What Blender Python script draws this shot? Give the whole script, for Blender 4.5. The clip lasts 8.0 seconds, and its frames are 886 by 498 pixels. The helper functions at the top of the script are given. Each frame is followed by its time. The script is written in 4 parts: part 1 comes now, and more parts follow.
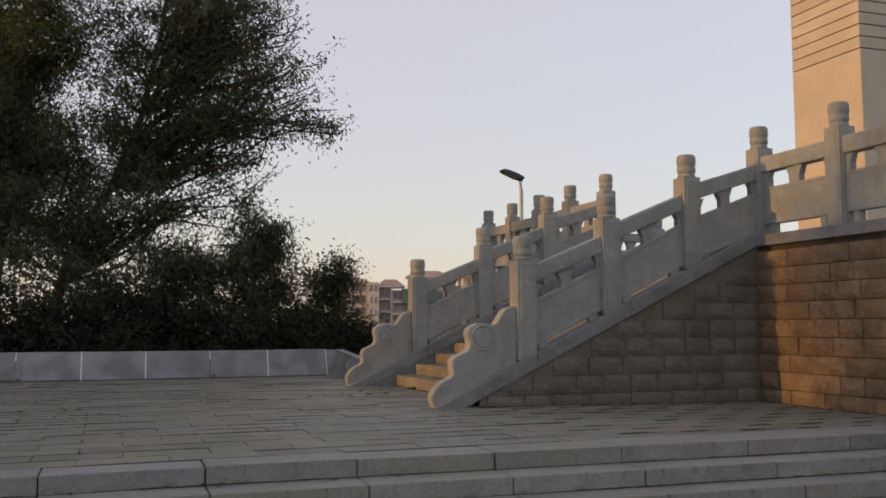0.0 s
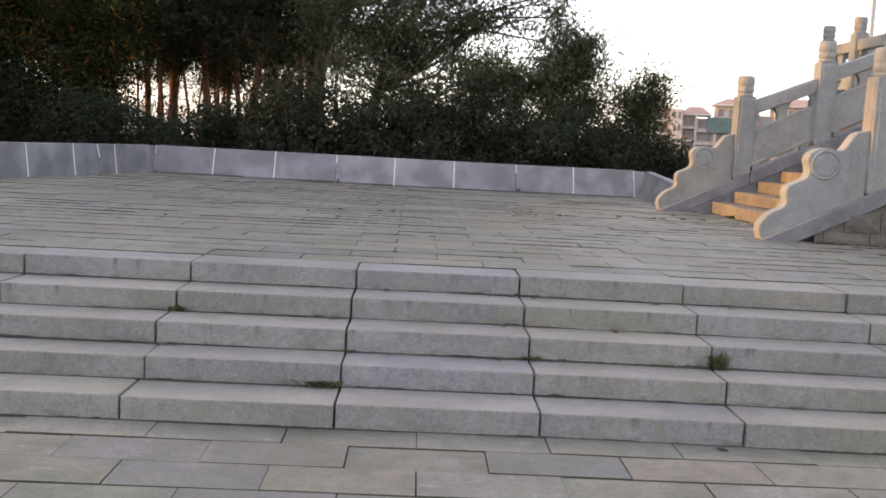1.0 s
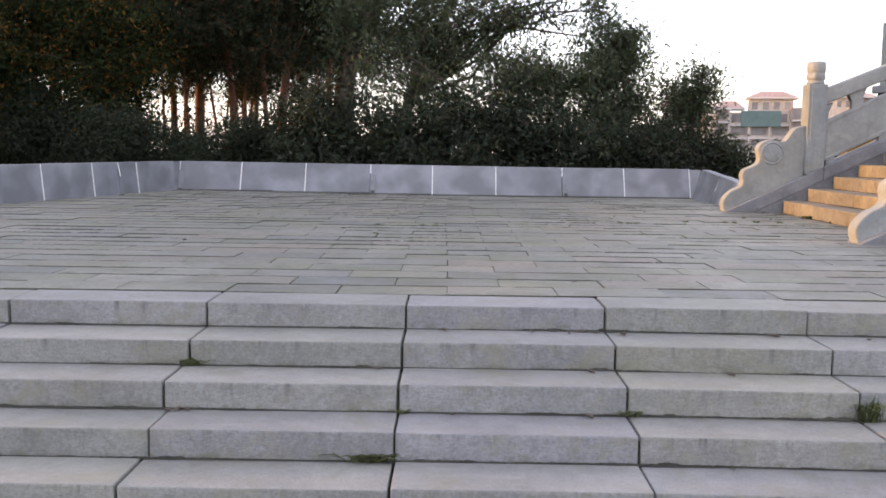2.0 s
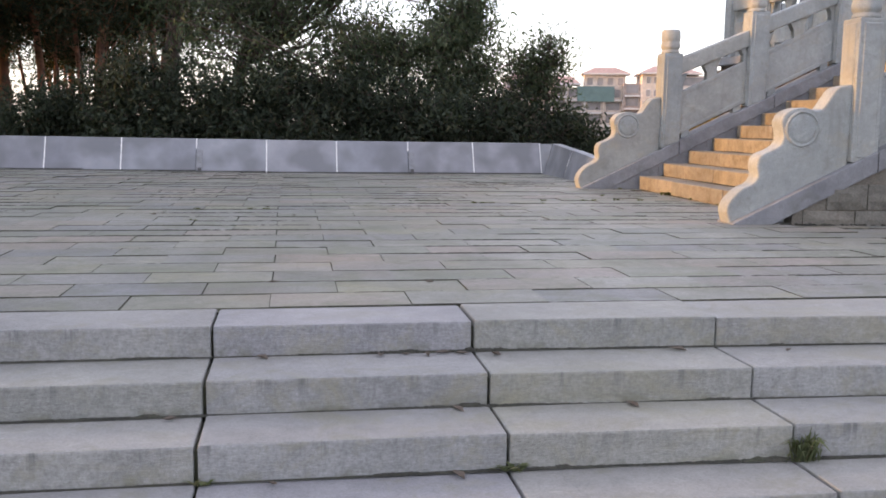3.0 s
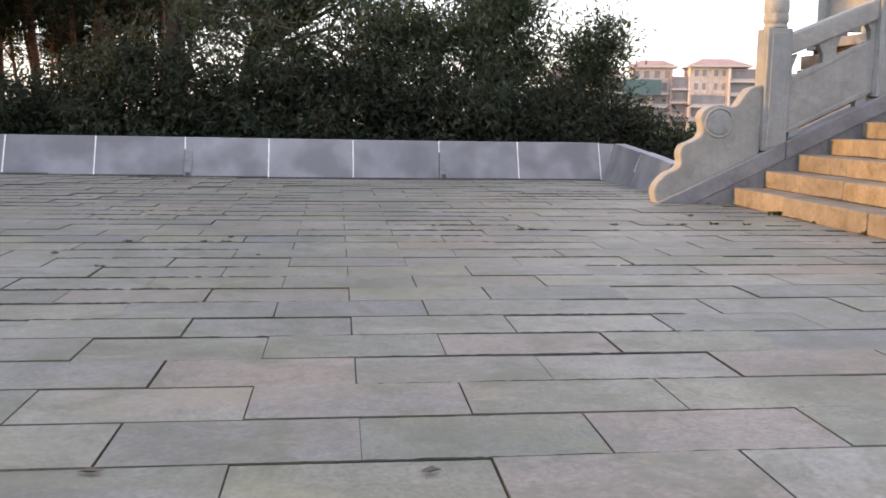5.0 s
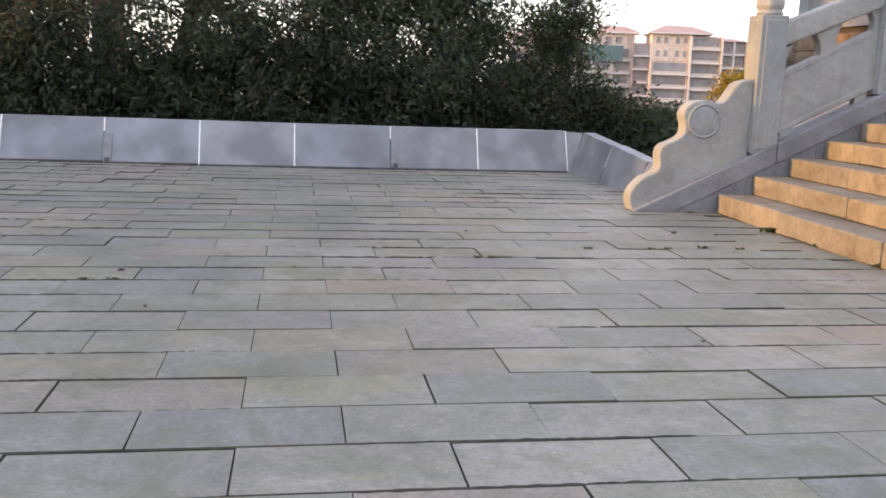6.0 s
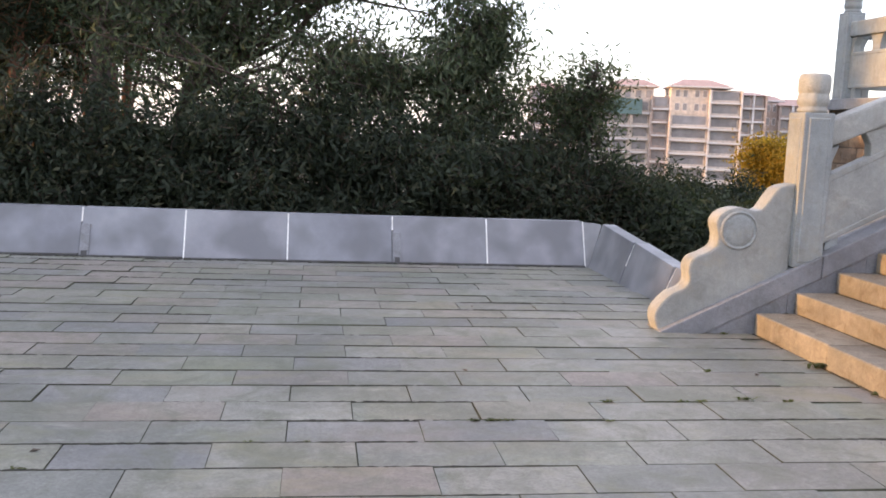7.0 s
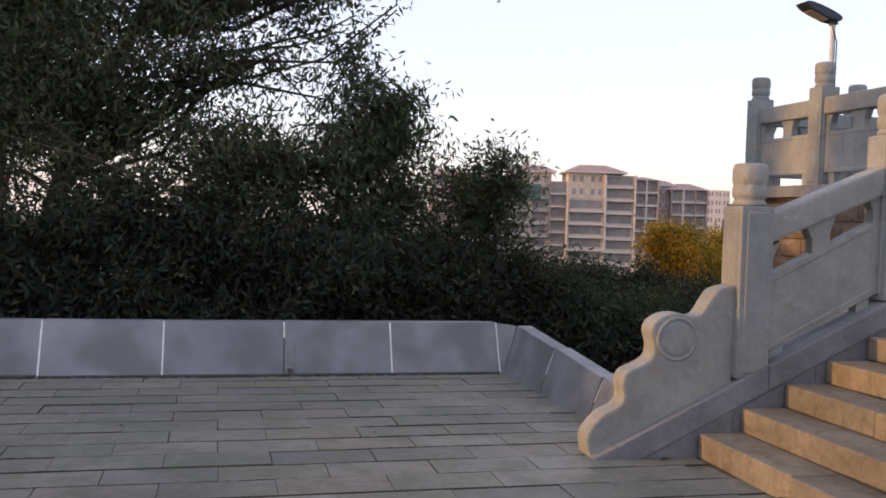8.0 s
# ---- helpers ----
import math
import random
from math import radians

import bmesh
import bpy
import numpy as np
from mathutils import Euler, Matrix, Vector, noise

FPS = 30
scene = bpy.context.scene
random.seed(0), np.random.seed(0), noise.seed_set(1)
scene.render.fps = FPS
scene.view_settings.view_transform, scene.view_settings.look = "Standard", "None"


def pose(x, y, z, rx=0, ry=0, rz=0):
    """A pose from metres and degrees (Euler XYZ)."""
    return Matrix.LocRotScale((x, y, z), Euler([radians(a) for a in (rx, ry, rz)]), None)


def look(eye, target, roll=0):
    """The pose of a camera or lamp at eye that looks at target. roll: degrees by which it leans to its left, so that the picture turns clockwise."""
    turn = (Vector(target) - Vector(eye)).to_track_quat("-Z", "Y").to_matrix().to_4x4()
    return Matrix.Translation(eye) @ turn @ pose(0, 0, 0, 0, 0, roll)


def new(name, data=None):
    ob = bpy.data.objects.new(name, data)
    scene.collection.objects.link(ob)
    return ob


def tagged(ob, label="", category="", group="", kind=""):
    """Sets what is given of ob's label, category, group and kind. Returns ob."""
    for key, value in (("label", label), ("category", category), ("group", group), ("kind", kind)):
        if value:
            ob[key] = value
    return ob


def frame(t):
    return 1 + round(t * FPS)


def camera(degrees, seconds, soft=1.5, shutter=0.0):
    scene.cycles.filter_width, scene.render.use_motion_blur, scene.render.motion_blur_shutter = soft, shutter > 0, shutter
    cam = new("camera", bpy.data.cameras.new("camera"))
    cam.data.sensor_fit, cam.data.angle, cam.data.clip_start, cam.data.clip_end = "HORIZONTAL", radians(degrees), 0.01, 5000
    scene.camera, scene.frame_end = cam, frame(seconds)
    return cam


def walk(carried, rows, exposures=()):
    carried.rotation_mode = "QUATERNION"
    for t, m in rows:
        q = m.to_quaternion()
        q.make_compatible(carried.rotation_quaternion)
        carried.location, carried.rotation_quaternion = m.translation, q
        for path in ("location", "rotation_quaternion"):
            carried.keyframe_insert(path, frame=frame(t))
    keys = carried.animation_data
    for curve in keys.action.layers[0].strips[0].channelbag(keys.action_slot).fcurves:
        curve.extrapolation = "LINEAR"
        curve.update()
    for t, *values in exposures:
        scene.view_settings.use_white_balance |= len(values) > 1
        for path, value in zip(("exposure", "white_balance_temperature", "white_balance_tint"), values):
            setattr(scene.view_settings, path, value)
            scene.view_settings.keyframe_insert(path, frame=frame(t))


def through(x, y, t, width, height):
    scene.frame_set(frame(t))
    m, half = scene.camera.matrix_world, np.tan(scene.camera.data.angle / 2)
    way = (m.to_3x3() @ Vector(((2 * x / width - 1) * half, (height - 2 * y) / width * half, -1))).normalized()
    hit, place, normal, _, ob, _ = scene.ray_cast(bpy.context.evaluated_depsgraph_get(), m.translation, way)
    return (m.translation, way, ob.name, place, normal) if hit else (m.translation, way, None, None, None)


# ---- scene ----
cam = camera(50.9, 8.0, soft=1.75)
PATH = [
    (0, (-0.357, 0.165, 1.537), (0.304, 2.045, 1.699), -0.3),
    (0.5, (-0.325, 0.4, 1.473), (-0.13, 2.389, 1.394), 1.8),
    (1, (-0.421, 0.838, 1.417), (-0.366, 2.825, 1.19), 2.9),
    (1.2, (-0.437, 1.008, 1.413), (-0.436, 2.99, 1.162), 2.0),
    (2.3, (-0.589, 2.191, 1.422), (-0.585, 4.18, 1.21), 0.1),
    (2.5, (-0.566, 2.395, 1.385), (-0.434, 4.376, 1.145), -0.4),
    (3, (-0.474, 2.967, 1.395), (-0.16, 4.924, 1.126), 0.8),
    (3.5, (-0.389, 3.573, 1.379), (0.048, 5.5, 1.069), 1.6),
    (4, (-0.214, 4.154, 1.371), (0.195, 6.088, 1.068), 0.9),
    (4.5, (-0.125, 4.753, 1.375), (0.101, 6.718, 1.077), 0.5),
    (4.7, (-0.099, 5.007, 1.394), (0.127, 6.975, 1.117), 0.6),
    (5.8, (0.16, 6.36, 1.529), (0.39, 8.316, 1.182), 1.9),
    (6, (0.183, 6.515, 1.664), (0.495, 8.457, 1.303), 2.0),
    (6.5, (0.313, 6.999, 1.844), (0.679, 8.941, 1.537), 2.1),
    (7, (0.45, 7.449, 2.056), (0.721, 9.414, 1.797), 2.3),
    (7.5, (0.482, 7.913, 2.124), (0.891, 9.867, 2.002), 2.5),
    (8, (0.621, 8.424, 2.144), (1.092, 10.367, 2.073), 1.8),
]
walk(cam, [(t, look(eye, target, roll)) for t, eye, target, roll in PATH],
     [(0.0, 0.42, 7150, 8), (0.5, 0.9, 6900, 9), (1.0, 1.68, 6850, 10), (2.5, 1.94, 6450, 10), (3.5, 1.84, 6450, 10), (4.0, 1.84, 6450, 10), (4.5, 1.86, 6600, 10), (6.5, 2.02, 6450, 9), (7.0, 2.03, 6350, 9), (7.5, 1.92, 6300, 10), (8.0, 1.0, 6300, 12)])

# ---- world, sun, exposure ----
SUN_EL, SUN_AZ = 4.2, 174.0          # degrees; azimuth counted from +x, the sun stands over -x
world = bpy.data.worlds.new("sky")
scene.world = world
world.use_nodes = True
wn = world.node_tree
sky = wn.nodes.new("ShaderNodeTexSky")
sky.sky_type, sky.sun_disc = "NISHITA", False
sky.sun_elevation, sky.sun_rotation = radians(SUN_EL), radians(90 - SUN_AZ)
sky.air_density, sky.dust_density, sky.ozone_density = 1.0, 1.0, 3.5
bg = wn.nodes["Background"]
bg.inputs["Strength"].default_value = 0.26
haze = wn.nodes.new("ShaderNodeMix")       # an even veil of evening haze over the clear sky
haze.data_type = "RGBA"
haze.inputs[0].default_value, haze.inputs[7].default_value = 0.45, (3.45, 3.1, 3.2, 1)
wn.links.new(sky.outputs["Color"], haze.inputs[6])
tc = wn.nodes.new("ShaderNodeTexCoord")     # the haze turns peach towards the horizon
sep = wn.nodes.new("ShaderNodeSeparateXYZ")
wn.links.new(tc.outputs["Generated"], sep.inputs[0])
low_sky = wn.nodes.new("ShaderNodeMapRange")
low_sky.inputs[1].default_value, low_sky.inputs[2].default_value, low_sky.inputs[3].default_value, low_sky.inputs[4].default_value = 0.02, 0.3, 1.0, 0.0
wn.links.new(sep.outputs["Z"], low_sky.inputs[0])
peach = wn.nodes.new("ShaderNodeMix")
peach.data_type, peach.blend_type = "RGBA", "MULTIPLY"
wn.links.new(low_sky.outputs[0], peach.inputs[0])
wn.links.new(haze.outputs[2], peach.inputs[6])
peach.inputs[7].default_value = (1.06, 0.99, 0.95, 1)
wn.links.new(peach.outputs[2], bg.inputs["Color"])
sun_data = bpy.data.lights.new("sun", "SUN")
sun_data.energy, sun_data.angle, sun_data.color = 1.6, radians(0.6), (1.0, 0.5, 0.14)
sun = new("sun", sun_data)
sx, sy, sz = (math.cos(radians(SUN_EL)) * math.cos(radians(SUN_AZ)), math.cos(radians(SUN_EL)) * math.sin(radians(SUN_AZ)), math.sin(radians(SUN_EL)))
sun.matrix_world = look((-60, 10, 30), (-60 - sx, 10 - sy, 30 - sz))


# ---- materials ----
def nodes_of(name):
    m = bpy.data.materials.new(name)
    m.use_nodes = True
    t = m.node_tree
    return m, t, t.nodes["Principled BSDF"]


def ramp(t, fac, stops):
    r = t.nodes.new("ShaderNodeValToRGB")
    e = r.color_ramp.elements
    e[0].position, e[0].color = stops[0][0], (*stops[0][1], 1)
    e[1].position, e[1].color = stops[-1][0], (*stops[-1][1], 1)
    for pos, c in stops[1:-1]:
        q = e.new(pos)
        q.color = (*c, 1)
    t.links.new(fac, r.inputs[0])
    return r.outputs[0]


def mix(t, kind, fac, a, b):
    n = t.nodes.new("ShaderNodeMix")
    n.data_type, n.blend_type = "RGBA", kind
    for sock, v in ((n.inputs[0], fac), (n.inputs[6], a), (n.inputs[7], b)):
        if hasattr(v, "links") or hasattr(v, "is_output"):
            t.links.new(v, sock)
        else:
            sock.default_value = v if isinstance(v, float) else (*v, 1)
    return n.outputs[2]


def noise_tex(t, scale, detail=4, rough=0.6, stretch=(1, 1, 1), dist=0.0):
    co = t.nodes.new("ShaderNodeNewGeometry")
    mp = t.nodes.new("ShaderNodeMapping")
    mp.inputs["Scale"].default_value = stretch
    t.links.new(co.outputs["Position"], mp.inputs[0])
    n = t.nodes.new("ShaderNodeTexNoise")
    n.inputs["Scale"].default_value, n.inputs["Detail"].default_value = scale, detail
    n.inputs["Roughness"].default_value, n.inputs["Distortion"].default_value = rough, dist
    t.links.new(mp.outputs[0], n.inputs["Vector"])
    return n.outputs["Fac"]


def stone(name, dark, light, blotch=None, tints=(), rough=0.75, grain=90.0, bump=0.25, patch=2.2, island=False, streak=None, blotch_at=0.62, scuff=None, rosy=None, speck=0.55, cloud=6, tool=0.0, lime=None, drip=0.0):
    """Cut stone: two scales of mottling, fine grain, stains, and a tint for each piece."""
    m, t, p = nodes_of(name)
    big = noise_tex(t, patch, 5, 0.65)
    col = ramp(t, big, [(0.32, dark), (0.68, light)])
    fine = noise_tex(t, grain, 3, 0.7)
    col = mix(t, "MULTIPLY", speck, col, ramp(t, fine, [(0.3, (0.55, 0.55, 0.55)), (0.7, (1.35, 1.35, 1.35))]))
    mid = noise_tex(t, patch * 9, 5, 0.75, dist=0.4)
    col = mix(t, "MULTIPLY", speck, col, ramp(t, mid, [(0.34, (0.76, 0.77, 0.76)), (0.66, (1.2, 1.2, 1.2))]))
    if rosy:
        f = t.nodes.new("ShaderNodeMapRange")
        f.inputs[1].default_value, f.inputs[2].default_value, f.inputs[4].default_value = 0.57, 0.72, 0.4
        t.links.new(noise_tex(t, 1.1, 3, 0.6, stretch=(0.7, 1.3, 1)), f.inputs[0])
        col = mix(t, "MIX", f.outputs[0], col, rosy)
    if scuff:
        f = t.nodes.new("ShaderNodeMapRange")
        f.inputs[1].default_value, f.inputs[2].default_value, f.inputs[4].default_value = 0.6, 0.74, 0.65
        t.links.new(noise_tex(t, 3.0, 6, 0.75, stretch=(0.75, 3.4, 1), dist=0.5), f.inputs[0])
        col = mix(t, "MIX", f.outputs[0], col, scuff)
    if lime:                      # yellow-green lichen film in loose patches
        f = t.nodes.new("ShaderNodeMapRange")
        f.inputs[1].default_value, f.inputs[2].default_value, f.inputs[4].default_value = 0.52, 0.7, 0.6
        t.links.new(noise_tex(t, 1.7, 6, 0.72, stretch=(0.8, 1.6, 1.4), dist=0.8), f.inputs[0])
        col = mix(t, "MIX", f.outputs[0], col, lime)
    if tool:                      # fine level marks of the chisel
        col = mix(t, "MULTIPLY", tool, col, ramp(t, noise_tex(t, 1.0, 4, 0.7, stretch=(26, 26, 130)), [(0.32, (0.72, 0.72, 0.72)), (0.68, (1.25, 1.25, 1.25))]))
    if tints:
        if island:
            g = t.nodes.new("ShaderNodeNewGeometry").outputs["Random Per Island"]
        else:
            g = t.nodes.new("ShaderNodeObjectInfo").outputs["Random"]
        n = len(tints)
        col = mix(t, "MULTIPLY", 1.0, col, ramp(t, g, [(i / (n - 1), c) for i, c in enumerate(tints)]))
    if blotch:
        st = noise_tex(t, patch * 2.3, cloud, 0.75 if cloud > 3 else 0.45, dist=0.6 if cloud > 3 else 0.1)
        f = t.nodes.new("ShaderNodeMapRange")
        f.inputs[1].default_value, f.inputs[2].default_value, f.inputs[4].default_value = blotch_at - 0.09, blotch_at + 0.09, 0.75
        t.links.new(st, f.inputs[0])
        col = mix(t, "MIX", f.outputs[0], col, blotch)
    if drip:                      # dirt that has run down from the edge above, and grime at the foot
        sep = t.nodes.new("ShaderNodeSeparateXYZ")
        t.links.new(t.nodes.new("ShaderNodeNewGeometry").outputs["Position"], sep.inputs[0])
        part_of = t.nodes.new("ShaderNodeMath")
        part_of.operation = "WRAP"
        part_of.inputs[1].default_value, part_of.inputs[2].default_value = drip, 0.0
        t.links.new(sep.outputs["Z"], part_of.inputs[0])
        for lo, hi, scale, stretch, at, colour in ((0.3, 0.95, 9.0, (2.0, 2.0, 0.12), 0.56, (0.085, 0.085, 0.09)), (0.4, 0.02, 5.0, (1.5, 1.5, 2.5), 0.5, (0.12, 0.12, 0.085))):
            here = t.nodes.new("ShaderNodeMapRange")
            here.inputs[1].default_value, here.inputs[2].default_value = lo * drip, hi * drip
            t.links.new(part_of.outputs[0], here.inputs[0])
            f = t.nodes.new("ShaderNodeMapRange")
            f.inputs[1].default_value, f.inputs[2].default_value, f.inputs[4].default_value = at, at + 0.13, 0.7
            t.links.new(noise_tex(t, scale, 4, 0.65, stretch=stretch), f.inputs[0])
            both = t.nodes.new("ShaderNodeMath")
            both.operation = "MULTIPLY"
            t.links.new(here.outputs[0], both.inputs[0])
            t.links.new(f.outputs[0], both.inputs[1])
            col = mix(t, "MIX", both.outputs[0], col, colour)
    if streak:
        st = noise_tex(t, 3.0, 5, 0.7, stretch=(3.5, 3.5, 0.35))
        f = t.nodes.new("ShaderNodeMapRange")
        f.inputs[1].default_value, f.inputs[2].default_value, f.inputs[4].default_value = 0.52, 0.74, 0.42
        t.links.new(st, f.inputs[0])
        col = mix(t, "MIX", f.outputs[0], col, streak)
    t.links.new(col, p.inputs["Base Color"])
    p.inputs["Roughness"].default_value = rough
    b = t.nodes.new("ShaderNodeBump")
    b.inputs["Strength"].default_value, b.inputs["Distance"].default_value = bump, 0.01
    t.links.new(noise_tex(t, grain * 0.5, 6, 0.75) if not tool else noise_tex(t, 1.0, 5, 0.75, stretch=(34, 34, 120)), b.inputs["Height"])
    t.links.new(b.outputs[0], p.inputs["Normal"])
    return m


def leafy(name, dark, light, dry=None, through=0.35):
    m, t, p = nodes_of(name)
    rnd = t.nodes.new("ShaderNodeNewGeometry").outputs["Random Per Island"]
    # dry: colour of the last few leaves, dead ones or a sunlit tint
    col = ramp(t, rnd, [(0.0, dark), (0.8, light), (1.0, dry or light)])
    col = mix(t, "MULTIPLY", 0.6, col, ramp(t, noise_tex(t, 0.8, 3), [(0.35, (0.5, 0.5, 0.5)), (0.65, (1.25, 1.25, 1.25))]))
    t.links.new(col, p.inputs["Base Color"])
    p.inputs["Roughness"].default_value, p.inputs["Specular IOR Level"].default_value = 0.7, 0.15
    tr = t.nodes.new("ShaderNodeBsdfTranslucent")
    t.links.new(mix(t, "MULTIPLY", 1.0, col, (1.2, 1.3, 0.6)), tr.inputs["Color"])
    ms = t.nodes.new("ShaderNodeMixShader")
    ms.inputs[0].default_value = through
    t.links.new(p.outputs[0], ms.inputs[1])
    t.links.new(tr.outputs[0], ms.inputs[2])
    t.links.new(ms.outputs[0], t.nodes["Material Output"].inputs["Surface"])
    return m


def plain(name, colour, rough=0.6, metal=0.0, vary=0.25, scale=8.0):
    m, t, p = nodes_of(name)
    col = mix(t, "MULTIPLY", 1.0, colour, ramp(t, noise_tex(t, scale, 5), [(0.3, (1 - vary,) * 3), (0.7, (1 + vary,) * 3)]))
    t.links.new(col, p.inputs["Base Color"])
    p.inputs["Roughness"].default_value, p.inputs["Metallic"].default_value = rough, metal
    return m


PAVE_TINTS = ((0.8, 0.82, 0.86), (1.0, 1.0, 0.98), (0.88, 0.92, 0.8), (1.16, 1.14, 1.08), (0.98, 0.99, 0.85), (1.12, 1.0, 0.94), (0.82, 0.85, 0.81), (1.06, 1.07, 1.01))
M_PAVE = stone("paving_granite", (0.146, 0.149, 0.141), (0.226, 0.227, 0.217), (0.11, 0.118, 0.084), PAVE_TINTS, 0.6, 70, 0.35, 1.4, scuff=(0.41, 0.405, 0.38), rosy=(0.21, 0.172, 0.152), blotch_at=0.565, lime=(0.188, 0.188, 0.122))
M_PAVE_J = stone("paving_granite_far", (0.146, 0.149, 0.141), (0.226, 0.227, 0.217), (0.11, 0.118, 0.084), PAVE_TINTS, 0.6, 70, 0.35, 1.4, island=True, scuff=(0.41, 0.405, 0.38), rosy=(0.21, 0.172, 0.152), blotch_at=0.565, lime=(0.188, 0.188, 0.122))
M_JOINT = stone("mossy_joint_soil", (0.025, 0.027, 0.018), (0.07, 0.075, 0.045), None, (), 0.95, 60, 0.6, 4)
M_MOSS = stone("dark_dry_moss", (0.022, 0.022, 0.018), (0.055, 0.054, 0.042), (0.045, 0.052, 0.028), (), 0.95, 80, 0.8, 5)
M_STEP = stone("step_granite", (0.2, 0.201, 0.203), (0.278, 0.278, 0.278), (0.18, 0.178, 0.135), ((0.82, 0.84, 0.88), (1.03, 1.02, 0.95), (0.97, 0.98, 0.94), (0.95, 0.95, 1.02), (1.06, 1.06, 0.97), (0.9, 0.92, 0.87)), 0.68, 120, 0.4, 1.5, speck=0.45, scuff=(0.34, 0.34, 0.33), lime=(0.215, 0.212, 0.165))
M_STEP_FRONT = stone("tooled_step_granite", (0.208, 0.209, 0.213), (0.29, 0.29, 0.295), (0.22, 0.212, 0.16), ((0.8, 0.82, 0.87), (1.0, 0.99, 0.92), (0.95, 0.96, 0.92), (0.93, 0.93, 1.0), (1.03, 1.03, 0.94), (0.87, 0.89, 0.84)), 0.85, 75, 0.6, 2.2, speck=0.5, scuff=(0.38, 0.38, 0.36), blotch_at=0.6, tool=0.42, lime=(0.25, 0.235, 0.17), drip=0.124)
M_PARAPET = stone("parapet_granite", (0.155, 0.16, 0.178), (0.27, 0.28, 0.3), (0.115, 0.12, 0.13), ((0.88, 0.9, 0.93), (1.0, 1.0, 1.0), (1.06, 1.05, 1.05)), 0.5, 120, 0.15, 0.9, blotch_at=0.53, speck=0.12, cloud=2)
M_SEAL = plain("white_sealant", (0.72, 0.72, 0.7), 0.7, vary=0.2, scale=20)
# near-black that stands in for the shade inside gaps and holes
M_GAP_SHADE = plain("dark_gap_shade", (0.07, 0.07, 0.07), 0.8)
M_RAIL = stone("carved_granite", (0.236, 0.252, 0.25), (0.34, 0.358, 0.35), (0.18, 0.18, 0.16), ((0.93, 0.95, 0.97), (1.0, 1.0, 1.0), (1.04, 1.0, 0.95)), 0.72, 140, 0.35, 2.6, streak=(0.18, 0.178, 0.16), blotch_at=0.64, speck=0.4, scuff=(0.46, 0.46, 0.44), lime=(0.31, 0.285, 0.22))
M_STRING = stone("stringer_granite", (0.155, 0.16, 0.174), (0.25, 0.256, 0.272), (0.12, 0.125, 0.115), (), 0.7, 120, 0.3, 2.0)
M_STAIR = stone("stair_granite", (0.158, 0.139, 0.108), (0.272, 0.24, 0.19), (0.1, 0.074, 0.045), ((0.86, 0.88, 0.9), (1.0, 1.0, 1.0), (1.06, 1.02, 0.92)), 0.7, 110, 0.4, 2.4, blotch_at=0.58, streak=(0.12, 0.09, 0.06))
M_BRICK = stone("rough_sandstone", (0.12, 0.09, 0.066), (0.24, 0.18, 0.13), (0.09, 0.064, 0.047), ((0.7, 0.66, 0.62), (1.0, 0.97, 0.92), (0.85, 0.76, 0.68), (1.25, 1.18, 1.05), (0.9, 0.86, 0.8)), 0.85, 55, 0.8, 3.0)
M_FLANK = stone("flank_sandstone", (0.112, 0.108, 0.096), (0.178, 0.171, 0.152), (0.1, 0.088, 0.074), ((0.88, 0.88, 0.86), (1.0, 1.0, 0.97), (0.98, 0.92, 0.86)), 0.85, 55, 0.6, 2.2)
M_MORTAR = stone("dark_mortar", (0.05, 0.042, 0.034), (0.1, 0.085, 0.068), None, (), 0.95, 60, 0.5, 4)
M_PILLAR = stone("pillar_cladding", (0.44, 0.385, 0.3), (0.54, 0.475, 0.375), None, ((0.92, 0.92, 0.92), (1.0, 1.0, 1.0), (1.05, 1.03, 1.0)), 0.7, 60, 0.2, 1.2, speck=0.2)
M_BARK = stone("brown_bark", (0.035, 0.026, 0.02), (0.1, 0.07, 0.05), None, (), 0.9, 30, 0.9, 6)
M_PINEBARK = stone("red_pine_bark", (0.07, 0.035, 0.022), (0.2, 0.085, 0.045), None, (), 0.9, 26, 0.9, 6)
M_LEAF = leafy("green_leaves", (0.05, 0.066, 0.044), (0.1, 0.122, 0.075), (0.13, 0.13, 0.08))
M_SHRUB = leafy("dark_shrub_leaves", (0.024, 0.032, 0.024), (0.05, 0.063, 0.042), (0.08, 0.08, 0.05), 0.25)
M_PINE = leafy("pine_needles", (0.02, 0.027, 0.017), (0.046, 0.058, 0.032), (0.13, 0.07, 0.035), 0.2)
# the orange share of these leaves stands in for low sun on them
M_SUN_TINT = leafy("sun_tinted_dark_leaves", (0.016, 0.028, 0.012), (0.045, 0.06, 0.022), (0.3, 0.13, 0.03))
M_YELLOW = leafy("yellow_leaves", (0.15, 0.115, 0.02), (0.36, 0.25, 0.04), (0.42, 0.25, 0.04))
M_WEED = leafy("weed_leaves", (0.07, 0.085, 0.045), (0.13, 0.15, 0.075), (0.2, 0.18, 0.11))
M_DRYLEAF = plain("dry_leaf", (0.105, 0.085, 0.068), 0.85)
M_SOIL = stone("leaf_litter_ground", (0.03, 0.027, 0.016), (0.09, 0.075, 0.04), (0.05, 0.055, 0.022), (), 0.95, 12, 0.8, 0.5)
# render and pane colours are lifted to stand in for distance haze
M_HOUSE = stone("beige_render", (0.52, 0.43, 0.36), (0.6, 0.5, 0.42), None, (), 0.85, 1.5, 0.05, 0.2)
M_HOUSE2 = stone("brown_render", (0.36, 0.28, 0.24), (0.43, 0.34, 0.29), None, (), 0.85, 1.5, 0.05, 0.2)
